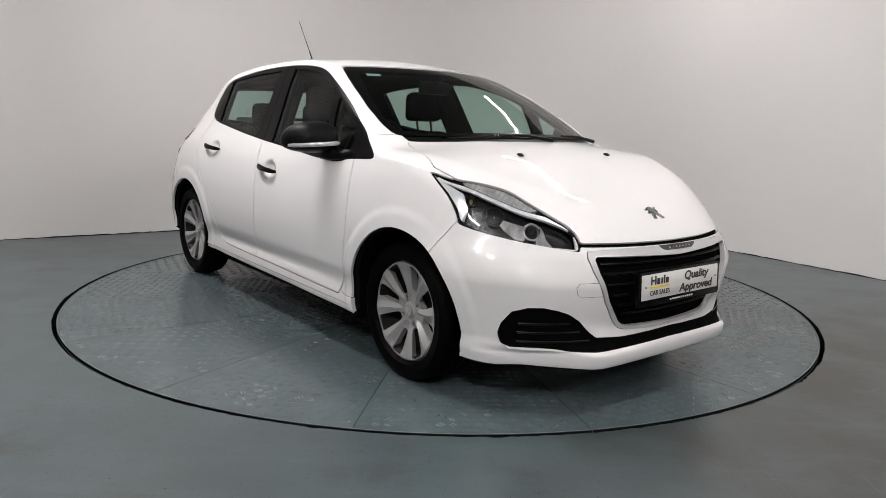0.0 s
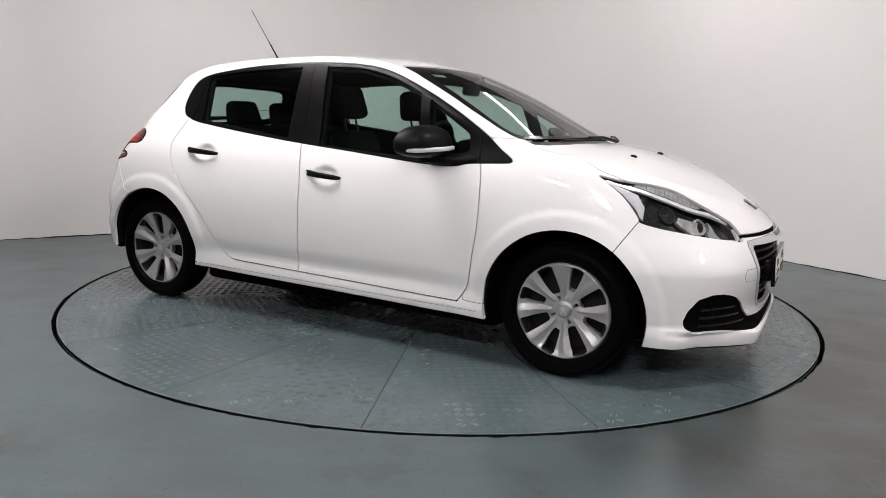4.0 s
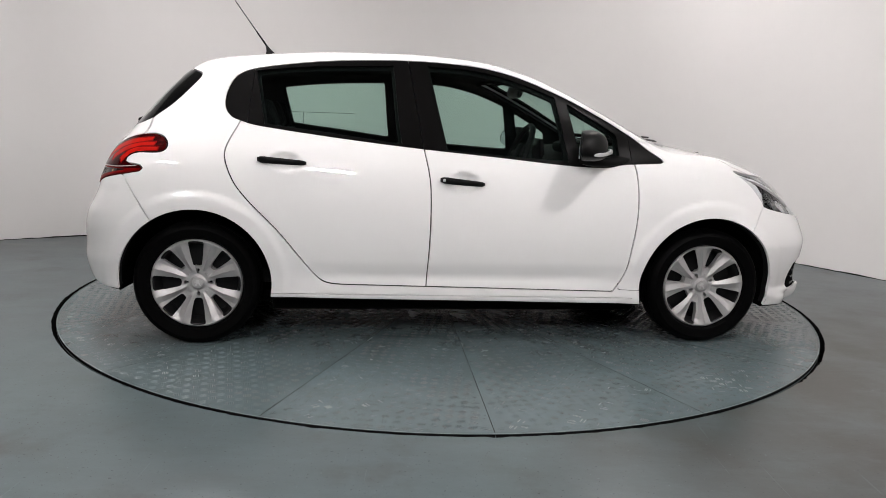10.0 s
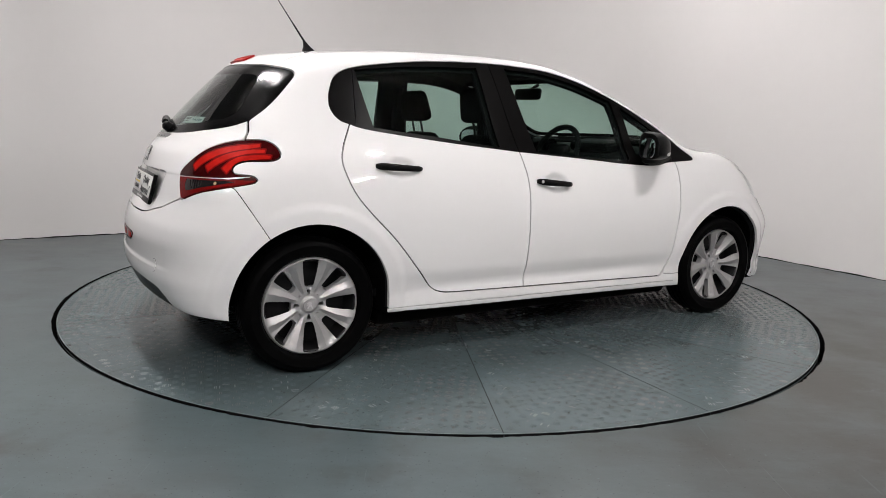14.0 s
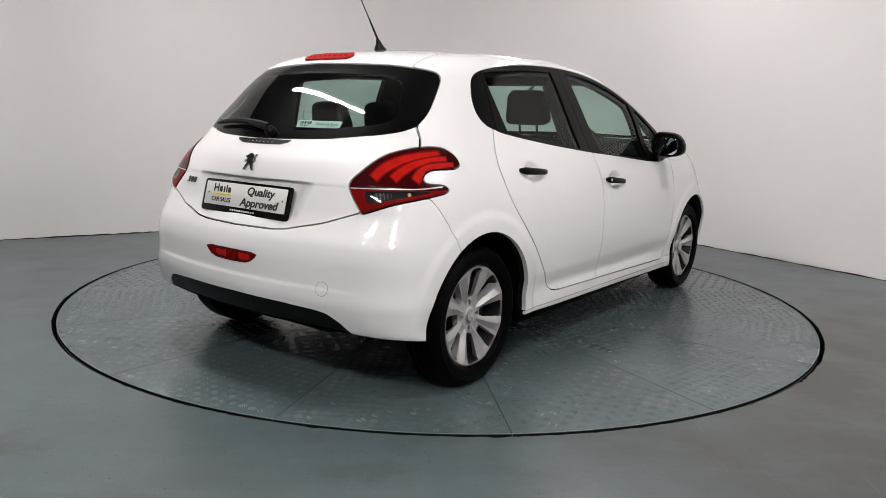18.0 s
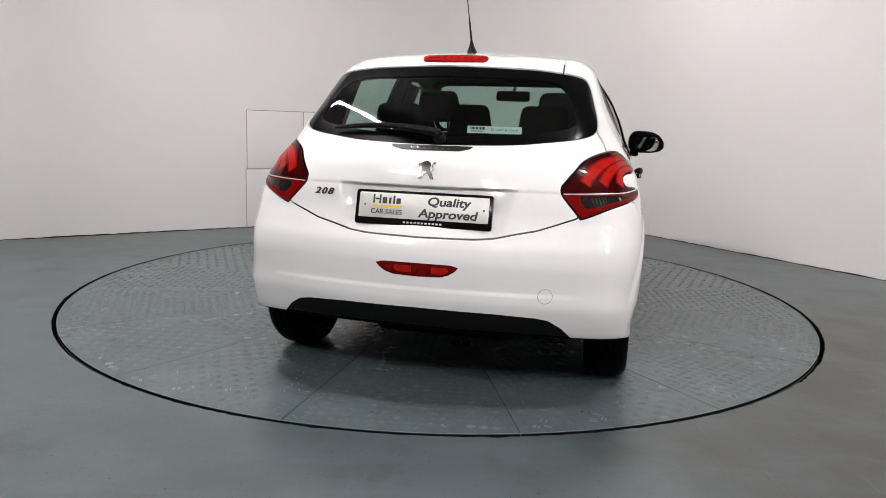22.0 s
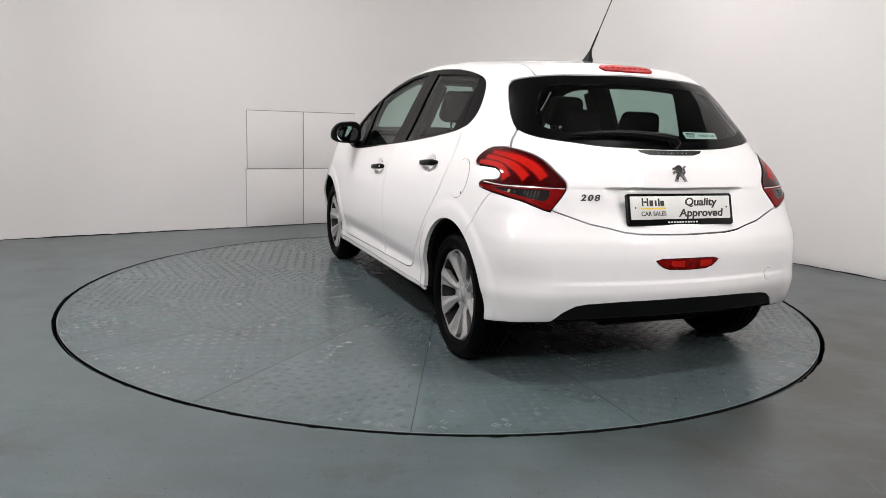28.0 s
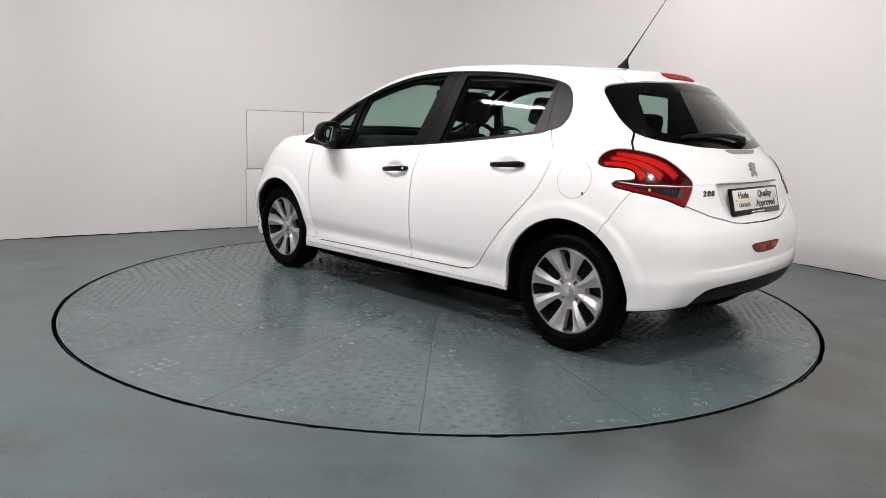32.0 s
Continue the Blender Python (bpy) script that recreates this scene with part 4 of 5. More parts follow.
def facing(place, normal, up=(0, 0, 1)):
    """A frame at place whose z runs along the normal and whose y runs up."""
    z = Vector(normal).normalized()
    x = Vector(up).cross(z).normalized()
    return Matrix.Translation(place) @ Matrix((x, z.cross(x), z)).transposed().to_4x4()


def ribbon(points, width):
    """A closed outline round a line of points."""
    p = spline(points, 6, False)
    d = np.gradient(p, axis=0)
    d = d / np.linalg.norm(d, axis=1, keepdims=True)
    side = np.stack([-d[:, 1], d[:, 0]], 1)
    w = np.array(width if isinstance(width, (list, tuple)) else [width] * 2)
    w = np.interp(np.linspace(0, 1, len(p)), np.linspace(0, 1, len(w)), w)[:, None] / 2
    return np.vstack([p + side * w, (p - side * w)[::-1]])


CLAWS = (ribbon(((0.05, 0.878), (0.085, 0.910), (0.14, 0.938), (0.21, 0.958), (0.31, 0.972)), (0.024, 0.027, 0.022, 0.012)),
         ribbon(((0.115, 0.877), (0.15, 0.904), (0.2, 0.929), (0.26, 0.946), (0.335, 0.951)), (0.026, 0.024, 0.02, 0.011)),
         ribbon(((0.195, 0.872), (0.218, 0.9), (0.255, 0.919), (0.32, 0.927), (0.362, 0.928)), (0.03, 0.024, 0.018, 0.011)))
SMOKE_LENS = [(0.018, 0.832), (0.19, 0.834), (0.255, 0.832), (0.1, 0.803), (0.03, 0.786), (0.02, 0.79), (0.013, 0.81)]
WHITE_LINE = ribbon(((-0.03, 0.838), (0.1, 0.842), (0.2, 0.843), (0.3, 0.851)), 0.0042)
for where in ("left", "right"):
    m = tail_lamp
    pieces = []
    for outline in CLAWS:
        one, m = carve(m, lambda v: inside_of(outline, tail_way(v)) - 0.0055)
        core, edge = carve(one, lambda v: inside_of(outline, tail_way(v)))
        pieces += [(edge, MID_RED, "dim red edge of a light bar"), (core, RED_LENS, "bright red light bar")]
    line, m = carve(m, lambda v: inside_of(WHITE_LINE, tail_way(v)))
    smoke, m = carve(m, lambda v: inside_of(SMOKE_LENS, tail_way(v)))
    ribs, smoke = carve(smoke, lambda v: inside_of([(0.04, 0.829), (0.112, 0.829), (0.098, 0.807), (0.052, 0.797)], tail_way(v)))
    amber, smoke = carve(smoke, lambda v: np.hypot(tail_way(v)[:, 0] - 0.165, tail_way(v)[:, 1] - 0.823) - 0.007)
    foot, m = carve(m, lambda v: tail_way(v)[:, 1] - 0.838)
    lamp = panel("tail_lamp", m, DARK_RED, CAR, where, 0.02, -0.003, "dark red tail lamp with three bright claws")
    for one, mat, words in pieces:
        panel("claw", one, mat, lamp, where, 0.0, -0.003, words)
    panel("lower_lens", foot, MID_RED, lamp, where, 0.02, -0.003, "red lower lens")
    panel("reflector", ribs, SMOKE, lamp, where, 0.002, 0.0, "ribbed clear reflector")
    for k in range(5):
        rib = carve(ribs, lambda v: np.abs(tail_way(v)[:, 0] - 0.051 - 0.0125 * k) - 0.0026)[0]
        if rib[2]:
            panel("reflector_rib", rib, RIBBED, lamp, where, 0.002, -0.0015)
    panel("indicator_bulb", amber, BRASS, lamp, where, 0.002, -0.001, "amber bulb")
    panel("light_line", line, SATIN_CHROME, lamp, where, 0.002, -0.0034)
    panel("reversing_lens", smoke, SMOKE, lamp, where, 0.002, -0.0022, "smoked clear lens")

LAMP_TOP = [(0.475, 0.868), (0.431, 0.872), (0.333, 0.852), (0.234, 0.812), (0.165, 0.776), (0.197, 0.767), (0.282, 0.795), (0.38, 0.828), (0.46, 0.852)]
LAMP_LINE = ribbon(((0.585, 0.88), (0.535, 0.863), (0.441, 0.842), (0.331, 0.806), (0.221, 0.769), (0.123, 0.745), (0.035, 0.71), (0.010, 0.67), (0.003, 0.643)), (0.006, 0.011, 0.012, 0.012, 0.013, 0.012))
LOW_LINE = ribbon(((0.44, 0.704), (0.348, 0.683), (0.276, 0.670), (0.157, 0.655), (0.01, 0.641)), 0.006)
WEDGE = [(0.605, 0.889), (0.535, 0.857), (0.46, 0.826), (0.436, 0.775), (0.446, 0.722), (0.458, 0.733), (0.472, 0.765), (0.525, 0.825)]
CONE = [(0.30, 0.745), (0.282, 0.742), (0.193, 0.722), (0.19, 0.69), (0.196, 0.672), (0.23, 0.676), (0.278, 0.705), (0.298, 0.725)]
GLOW_SIDE = [(0.146, 0.727), (0.128, 0.705), (0.116, 0.679), (0.086, 0.652), (0.148, 0.657), (0.155, 0.69)]
for where in ("left", "right"):
    s = 1 if where == "left" else -1
    lamp = panel("headlamp", head_lamp, CLEAR, CAR, where, 0.0, 0.001, "clear headlamp with dark housing")
    m = head_lamp
    panel("lamp_rim", carve(m, lambda v: -0.002 - inside_of(HEAD_LAMP, head_way(v)))[0], LAMP_BLACK, lamp, where, 0.03, 0.004)
    cuts = {}
    for key, outline in (("line", LAMP_LINE), ("top", LAMP_TOP), ("low", LOW_LINE), ("wedge", WEDGE), ("cone", CONE), ("bright", GLOW_SIDE)):
        cuts[key], m = carve(m, lambda v: inside_of(outline, head_way(v)))
    bowls = ((0.427, 0.808, 0.024, 0), (0.322, 0.749, 0.036, 1), (0.171, 0.703, 0.030, 2))
    for u, z, r, kind in bowls:
        for key in ("wedge", "cone", "bright"):
            cuts[key] = carve(cuts[key], lambda v: np.hypot(head_way(v)[:, 0] - u, v[:, 2] - z) - r)[1]
        m = carve(m, lambda v: np.hypot(head_way(v)[:, 0] - u, v[:, 2] - z) - r)[1]
    panel("lamp_housing", m, LAMP_BLACK, lamp, where, 0.0, 0.045, "dark grey lamp housing")
    panel("running_light", cuts["top"], DRL_PLASTIC, lamp, where, 0.012, 0.008, "ribbed grey running-light bar")
    for k in range(15):
        cell = ribbon(((0.455 - 0.0195 * k, 0.84 - 0.006 * k), (0.443 - 0.0195 * k, 0.89 - 0.006 * k)), 0.0165)
        one = carve(cuts["top"], lambda v: inside_of(cell, head_way(v)))[0]
        if one[2]:
            panel("light_cell", one, CELL_PLASTIC, lamp, where, 0.003, 0.0055)
    panel("light_guide", cuts["line"], GUIDE_WHITE, lamp, where, 0.012, 0.010)
    panel("lower_guide", cuts["low"], GUIDE_WHITE, lamp, where, 0.012, 0.012)
    panel("side_wedge", cuts["wedge"], REFLECTOR, lamp, where, 0.02, 0.012, "bright silver wedge")
    panel("lamp_cone", cuts["cone"], CELL_PLASTIC, lamp, where, 0.02, 0.022, "bright silver cone")
    panel("inner_wedge", cuts["bright"], DRL_PLASTIC, lamp, where, 0.02, 0.022)
    for (x, y, z), (u, w, r, kind) in zip(((1.567, 0.698, 0.808), (1.669, 0.665, 0.749), (1.793, 0.577, 0.703)), bowls):
        n = slope_of(np.array((x, y, z)))
        out = (Vector((n[0], n[1] * s, n[2])).normalized() * 0.75 + Vector((0.25, 0, 0))).normalized()
        f = facing(Vector((x, s * y, z)) - out * 0.034, out)
        bm = bmesh.new()
        if kind == 2:
            spun(bm, [(r + 0.006, -0.03), (r + 0.006, 0.008), (r, 0.01), (r - 0.002, 0.004), (r - 0.003, -0.004)], f, 28)
            part("projector_ring", bm, SATIN_CHROME, lamp)
            bm = bmesh.new()
            spun(bm, [(r - 0.003, -0.004), (r * 0.7, 0.008), (r * 0.4, 0.014), (0.0001, 0.016)], f, 28)
            part("projector_lens", bm, SMOKE, lamp, "dark glass projector lens")
        else:
            spun(bm, [(r, 0.012), (r * 0.85, -0.008), (r * 0.55, -0.022), (0.0001, -0.028)], f, 28)
            part("reflector_bowl", bm, RIBBED, lamp, "silver reflector bowl")
            bm = bmesh.new()
            spun(bm, [(r, 0.012), (r + 0.003, 0.013), (r + 0.003, 0.006)], f, 28)
            part("bowl_ring", bm, DARK_STEEL, lamp)
            bm = bmesh.new()
            spun(bm, [(0.007, -0.03), (0.007, -0.002), (0.004, 0.004), (0.0001, 0.006)], f, 12)
            part("bulb", bm, BRASS if kind == 0 else CHROME, lamp)

# rear fog lamp, brake lamp, chrome strip, covers
def end_piece(src, outline, name, mat, parent, sink, depth, label, where="mid", behind=None):
    field = lambda v: np.maximum(inside_of(outline, v[:, [1, 2]]), behind(v) if behind else -1.0)
    one = carve(finer(halves(src, field(src[0]) - 0.03)[0], 2), field)[0]
    return panel(name, one, mat, parent, where, depth, sink, label)


back = lambda v: v[:, 0] + 1.1
FOG = [(-0.3, 0.557), (0.0, 0.557), (0.13, 0.5565), (0.158, 0.5515), (0.148, 0.541), (0.125, 0.527), (0.092, 0.517), (0.0, 0.514), (-0.3, 0.514)]
FOG_BIG = [(-0.3, 0.561), (0.0, 0.561), (0.132, 0.5605), (0.164, 0.553), (0.151, 0.538), (0.127, 0.522), (0.094, 0.512), (0.0, 0.509), (-0.3, 0.509)]
end_piece(rear_bumper, FOG_BIG, "fog_lamp_surround", DARK_RED, BUMPER_R, -0.001, 0.006, "", behind=back)
end_piece(rear_bumper, FOG, "rear_fog_lamp", FOG_RED, BUMPER_R, -0.003, 0.006, "red rear fog lamp", behind=back)
for y0, y1, where in ((0.02, 0.085, "left"), (0.06, 0.12, "right")):
    cell = [(y0, 0.55), (y1, 0.549), (y1 + 0.006, 0.535), (y1 - 0.012, 0.524), (y0, 0.523)]
    end_piece(rear_bumper, cell, "lamp_cell", RED_LENS, BUMPER_R, -0.0042, 0.002, "", where, back)
BRAKE = [(-0.3, 1.377), (0.0, 1.377), (0.128, 1.374), (0.143, 1.365), (0.14, 1.354), (0.128, 1.348), (0.0, 1.347), (-0.3, 1.347)]
brake = end_piece(tailgate, BRAKE, "brake_lamp", BRAKE_RED, GATE, -0.008, 0.014, "red high brake lamp", behind=back)
for k in range(8):
    q, n = end_at((k - 3.5) * 0.031, 1.362, -1)
    part("brake_led", box(bmesh.new(), (0.014, 0.012, 0.003), facing(q + n * 0.009, n), 0.001), RED_LENS, brake)
STRIP = [(-0.3, 1.0), (0.0, 1.0), (0.168, 1.0), (0.155, 0.99), (0.115, 0.981), (0.0, 0.98), (-0.3, 0.98)]
strip = end_piece(tailgate, STRIP, "gate_strip", BADGE, GATE, -0.003, 0.006, "satin chrome strip with a worn raised name", behind=back)
for k in range(7):
    q, n = end_at((k - 3) * 0.024, 0.989, -1)
    part("name_bar", box(bmesh.new(), (0.011, 0.006, 0.002), facing(q + n * 0.004, n), 0.0006), CHROME, strip)
NOSE = [(-0.3, 0.640), (0.0, 0.640), (0.118, 0.640), (0.105, 0.630), (0.085, 0.622), (0.0, 0.621), (-0.3, 0.621)]
nose_strip = end_piece(grille_frame, NOSE, "nose_strip", DARK_CHROME, BUMPER_F, -0.007, 0.008, "chrome strip with a worn raised name", behind=front_of)
for k in range(7):
    q, n = end_at((k - 3) * 0.022, 0.630, 1)
    part("name_bar", box(bmesh.new(), (0.011, 0.006, 0.002), facing(q + n * 0.008, n), 0.0006), BADGE, nose_strip)
ring = lambda y, z, r: [(y + r * math.cos(a), z + r * math.sin(a)) for a in np.linspace(0, 6.283, 33)[:-1]]
end_piece(rear_bumper, ring(0.49, 0.462, 0.0275), "cover_seam", DARK_WELL, BUMPER_R, -0.0004, 0.002, "", "right", back)
end_piece(rear_bumper, ring(0.49, 0.462, 0.0262), "tow_cover", WHITE_PAINT, BUMPER_R, -0.0012, 0.002, "round white towing-eye cover", "right", back)
TOW = lambda e: [(0.405, 0.468 - e), (0.49, 0.468 - e), (0.505 + e, 0.48), (0.512 + e, 0.505), (0.5 + e, 0.52 + e), (0.425, 0.52 + e), (0.405, 0.5)]
end_piece(front_bumper, TOW(0.0015), "cover_seam", DARK_WELL, BUMPER_F, -0.0004, 0.002, "", "right", front_of)
end_piece(front_bumper, TOW(0.0), "tow_cover", WHITE_PAINT, BUMPER_F, -0.0012, 0.002, "white towing-eye cover", "right", front_of)
for r, name, mat, sink in ((0.0885, "flap_seam", DARK_WELL, -0.0004), (0.0868, "fuel_flap", WHITE_PAINT, -0.0014)):
    outline = [(-1.293 + 1.06 * r * math.cos(a), 0.845 + r * math.sin(a)) for a in np.linspace(0, 6.283, 49)[:-1]]
    field = lambda v: inside_of(outline, v[:, [0, 2]])
    one = carve(finer(halves(rest, field(rest[0]) - 0.03)[0], 2), field)[0]
    panel(name, one, mat, CAR, "left", 0.002, sink, "round white fuel filler flap" if name == "fuel_flap" else "")

q, n = side_at(-1.352, 0.785, 1)
part("flap_notch", box(bmesh.new(), (0.008, 0.012, 0.003), facing(q + n * 0.001, n), 0.001), DARK_WELL, CAR)

# grille: cross bars and the number-plate carriers
for k, z in enumerate((0.585, 0.548, 0.505, 0.462, 0.42, 0.38)):
    half = float(np.interp(z, (0.34, 0.372, 0.525, 0.605), (0.22, 0.285, 0.395, 0.415))) - 0.006
    bm = bmesh.new()
    pts = []
    for y in np.linspace(-half, half, 25):
        q, n = end_at(abs(y), z)
        pts.append(Vector((q.x - 0.018, y, z)))
    tube(bm, pts, 0.006, 8)
    part("grille_bar", bm, PILLAR_BLACK, BUMPER_F)
for s in (1, -1):
    for z in (0.29, 0.325, 0.36):
        bm = bmesh.new()
        pts = []
        for y in np.linspace(0.42 if z < 0.3 else 0.46 if z < 0.34 else 0.5, 0.665, 12):
            q, n = end_at(y, z)
            pts.append(Vector((q.x - 0.013, s * y, z)))
        tube(bm, pts, 0.005, 8)
        part("intake_slat", bm, SLAT_BLACK, BUMPER_F)


def lettering(text, size, m, mat, parent, shear=0.0, name="lettering", bold=0.0):
    """Words as flat raised letters from the built-in font."""
    cu = bpy.data.curves.new(name, "FONT")
    cu.body, cu.size, cu.shear, cu.extrude, cu.offset = text, size, shear, 0.0004, bold
    cu.align_x, cu.align_y = "CENTER", "CENTER"
    tmp = bpy.data.objects.new(name, cu)
    scene.collection.objects.link(tmp)
    me = bpy.data.meshes.new_from_object(tmp.evaluated_get(bpy.context.evaluated_depsgraph_get()))
    bpy.data.objects.remove(tmp)
    me.materials.clear()
    me.materials.append(mat)
    ob = new(name, me)
    ob.parent = parent
    ob.matrix_basis = m
    return ob


def rounded(w, h, r, n=5):
    pts = []
    for cx, cy, a0 in ((w / 2 - r, h / 2 - r, 0), (-w / 2 + r, h / 2 - r, 90), (-w / 2 + r, -h / 2 + r, 180), (w / 2 - r, -h / 2 + r, 270)):
        pts += [(cx + r * math.cos(radians(a0 + 90 * k / n)), cy + r * math.sin(radians(a0 + 90 * k / n))) for k in range(n + 1)]
    return pts


WIDE = Matrix.Diagonal((1.24, 1.0, 1.0, 1))


def number_plate(m, frame_low):
    plate = part("number_plate", slab(bmesh.new(), rounded(0.545, 0.135, 0.008), 0.016, m, 0.003), GLOSS_BLACK, CAR, "dealer plate in a black frame")
    face = m @ pose(0, 0.008, 0.0015)
    part("plate_face", slab(bmesh.new(), rounded(0.518, 0.098, 0.004), 0.002, face, 0.0006), PLATE_WHITE, plate, "white plate face")
    up = face @ pose(0, 0, 0.0012)
    # the maker's word as bars
    for k, (x, w, h) in enumerate(((-0.199, 0.007, 0.034), (-0.186, 0.016, 0.007), (-0.174, 0.007, 0.034), (-0.155, 0.018, 0.024), (-0.133, 0.009, 0.024), (-0.117, 0.008, 0.032), (-0.099, 0.018, 0.022))):
        part("word_bar", box(bmesh.new(), (w, h, 0.0012), up @ pose(x, 0.024 - (0.034 - h) / 2 * (0 if k == 1 else 1), 0)), PLATE_INK, plate)
    part("yellow_bar", box(bmesh.new(), (0.125, 0.007, 0.0011), up @ pose(-0.145, -0.003, 0)), PLATE_YELLOW, plate)
    lettering("CAR SALES", 0.0265, up @ pose(-0.145, -0.026, 0.0002), PLATE_INK, plate, bold=0.0004)
    lettering("Quality", 0.046, up @ pose(0.10, 0.022, 0.0002) @ WIDE, PLATE_INK, plate, 0.14, bold=0.0013)
    lettering("Approved", 0.046, up @ pose(0.10, -0.025, 0.0002) @ WIDE, PLATE_INK, plate, 0.14, bold=0.0013)
    for x in (-0.235, 0.24):
        part("screw", spun(bmesh.new(), [(0.004, 0), (0.003, 0.0015), (0.0001, 0.002)], up @ pose(x, 0.0, 0), 10), PLATE_INK, plate)
    if frame_low:
        for k in range(11):
            part("small_bar", box(bmesh.new(), (0.009, 0.0065, 0.001), m @ pose(-0.07 + 0.0145 * k, -0.0545, 0.0012)), PLATE_WHITE, plate)
    return plate


number_plate(facing((-1.824, 0.0, 0.758), (-0.968, 0, 0.25)), True)
number_plate(facing((2.062, 0.005, 0.484), (0.995, 0, 0.06)), True)
bm = box(bmesh.new(), (0.06, 0.50, 0.10), pose(2.018, 0.005, 0.484), 0.01)
part("plate_carrier", bm, BLACK_PLASTIC, CAR, "black plate carrier")

# badges: plain chrome shapes
LION = [(-0.30, 0.34), (-0.16, 0.46), (0.04, 0.50), (0.22, 0.42), (0.27, 0.26), (0.20, 0.12), (0.30, 0.0), (0.33, -0.18), (0.45, -0.40), (0.50, -0.50), (0.28, -0.50), (0.24, -0.36), (0.12, -0.20), (0.0, -0.14),
        (-0.10, -0.26), (-0.20, -0.40), (-0.18, -0.50), (-0.44, -0.50), (-0.40, -0.40), (-0.30, -0.22), (-0.16, 0.0), (-0.28, 0.02), (-0.44, -0.06), (-0.48, 0.06), (-0.34, 0.14), (-0.16, 0.14), (-0.30, 0.22), (-0.46, 0.22), (-0.46, 0.34)]
TAIL = ribbon(((0.26, -0.06), (0.40, 0.06), (0.36, 0.24), (0.42, 0.38), (0.52, 0.40)), 0.085)
for q, n in (end_at(0.0, 0.907, -1), top_at(1.905, 0.0)):
    f = facing(q + n * 0.006, n)
    badge = part("badge", slab(bmesh.new(), [(x * 0.07, y * 0.074) for x, y in LION], 0.006, f, 0.0014), BADGE, CAR, "chrome badge")
    part("badge_tail", slab(bmesh.new(), [(x * 0.07, y * 0.074) for x, y in TAIL], 0.006, f), BADGE, badge)
number = None
for k, digit in enumerate("208"):
    q, n = end_at(0.457 - 0.029 * k, 0.803, -1)
    one = lettering(digit, 0.036, facing(q + n * 0.003, n) @ Matrix.Diagonal((1.25, 1, 4, 1)), DARK_CHROME, number or CAR, 0.25, "digit" if number else "model_number", 0.0011)
    if number is None:
        number = one
        one["label"] = "dark chrome model number"
    else:
        one.matrix_parent_inverse = number.matrix_basis.inverted()


# ---- wheels ----
def wheel_face():
    """The silver cover: a disc with eight windows between wedge spokes, in its own plane."""
    rs = np.concatenate([[0.0], np.linspace(0.02, 0.205, 38)])
    n = 8 * 36
    ang = np.arange(n) * 2 * math.pi / n
    rr, aa = np.meshgrid(rs[1:], ang, indexing="ij")

    def height(x, y):
        r = np.hypot(x, y)
        b = np.abs((np.degrees(np.arctan2(y, x)) + 45) % 90 - 45)  # from the axis of the nearest deep window
        crest = 23.5 - 2.5 * ease(0.09, 0.19, r)
        ridge = ease(0.045, 0.085, r) * (1 - 0.75 * ease(0.165, 0.2, r))
        fall = np.where(b < crest, (crest - b) * 0.0011, (b - crest) * 0.0017)
        h = -0.030 * (1 - ease(0.02, 0.2, r)) - np.minimum(fall, 0.016) * ridge
        return h - 0.006 * ease(0.028, 0.036, r) * (1 - ease(0.05, 0.085, r)) - 0.012 * ease(0.198, 0.206, r)

    x, y = (rr * np.cos(aa)).ravel(), (rr * np.sin(aa)).ravel()
    e = 1e-4
    v = np.stack([x, y, height(x, y)], 1)
    nn = np.stack([-(height(x + e, y) - height(x - e, y)) / (2 * e), -(height(x, y + e) - height(x, y - e)) / (2 * e), np.ones(len(x))], 1)
    faces = []
    for i in range(len(rs) - 2):
        for j in range(n):
            k = (j + 1) % n
            faces.append((i * n + j, (i + 1) * n + j, (i + 1) * n + k, i * n + k))
    faces.append(tuple(range(n)))
    m = (v, nn / np.linalg.norm(nn, axis=1, keepdims=True), faces)
    deep = spline(((0.074, 0.0), (0.076, 0.013), (0.086, 0.0195), (0.13, 0.0275), (0.168, 0.032), (0.19, 0.0325), (0.1955, 0.0), (0.19, -0.0325), (0.168, -0.032), (0.13, -0.0275), (0.086, -0.0195), (0.076, -0.013)), 4)
    high = spline(((0.088, 0.0), (0.090, 0.011), (0.098, 0.016), (0.135, 0.0225), (0.168, 0.0265), (0.19, 0.027), (0.1955, 0.0), (0.19, -0.027), (0.168, -0.0265), (0.135, -0.0225), (0.098, -0.016), (0.090, -0.011)), 4)
    slot = [(0.041, -0.004), (0.041, 0.004), (0.062, 0.009), (0.065, 0.0), (0.062, -0.009)]
    dot = [(0.055 + 0.003 * math.cos(t), 0.003 * math.sin(t)) for t in np.arange(0, 6.2, 0.6)]
    for k in range(8):
        a = math.radians(45 * k)
        c, s = math.cos(a), math.sin(a)
        turned = lambda q: np.stack([q[:, 0] * c + q[:, 1] * s, -q[:, 0] * s + q[:, 1] * c], 1)
        m = carve(m, lambda q: inside_of(high if k % 2 else deep, turned(q)))[1]
        m = carve(m, lambda q: inside_of(dot if k % 2 else slot, turned(q)))[1]
    return m[0] * np.array((1.05, 1.05, 1.0)), m[1], m[2]


COVER = wheel_face()


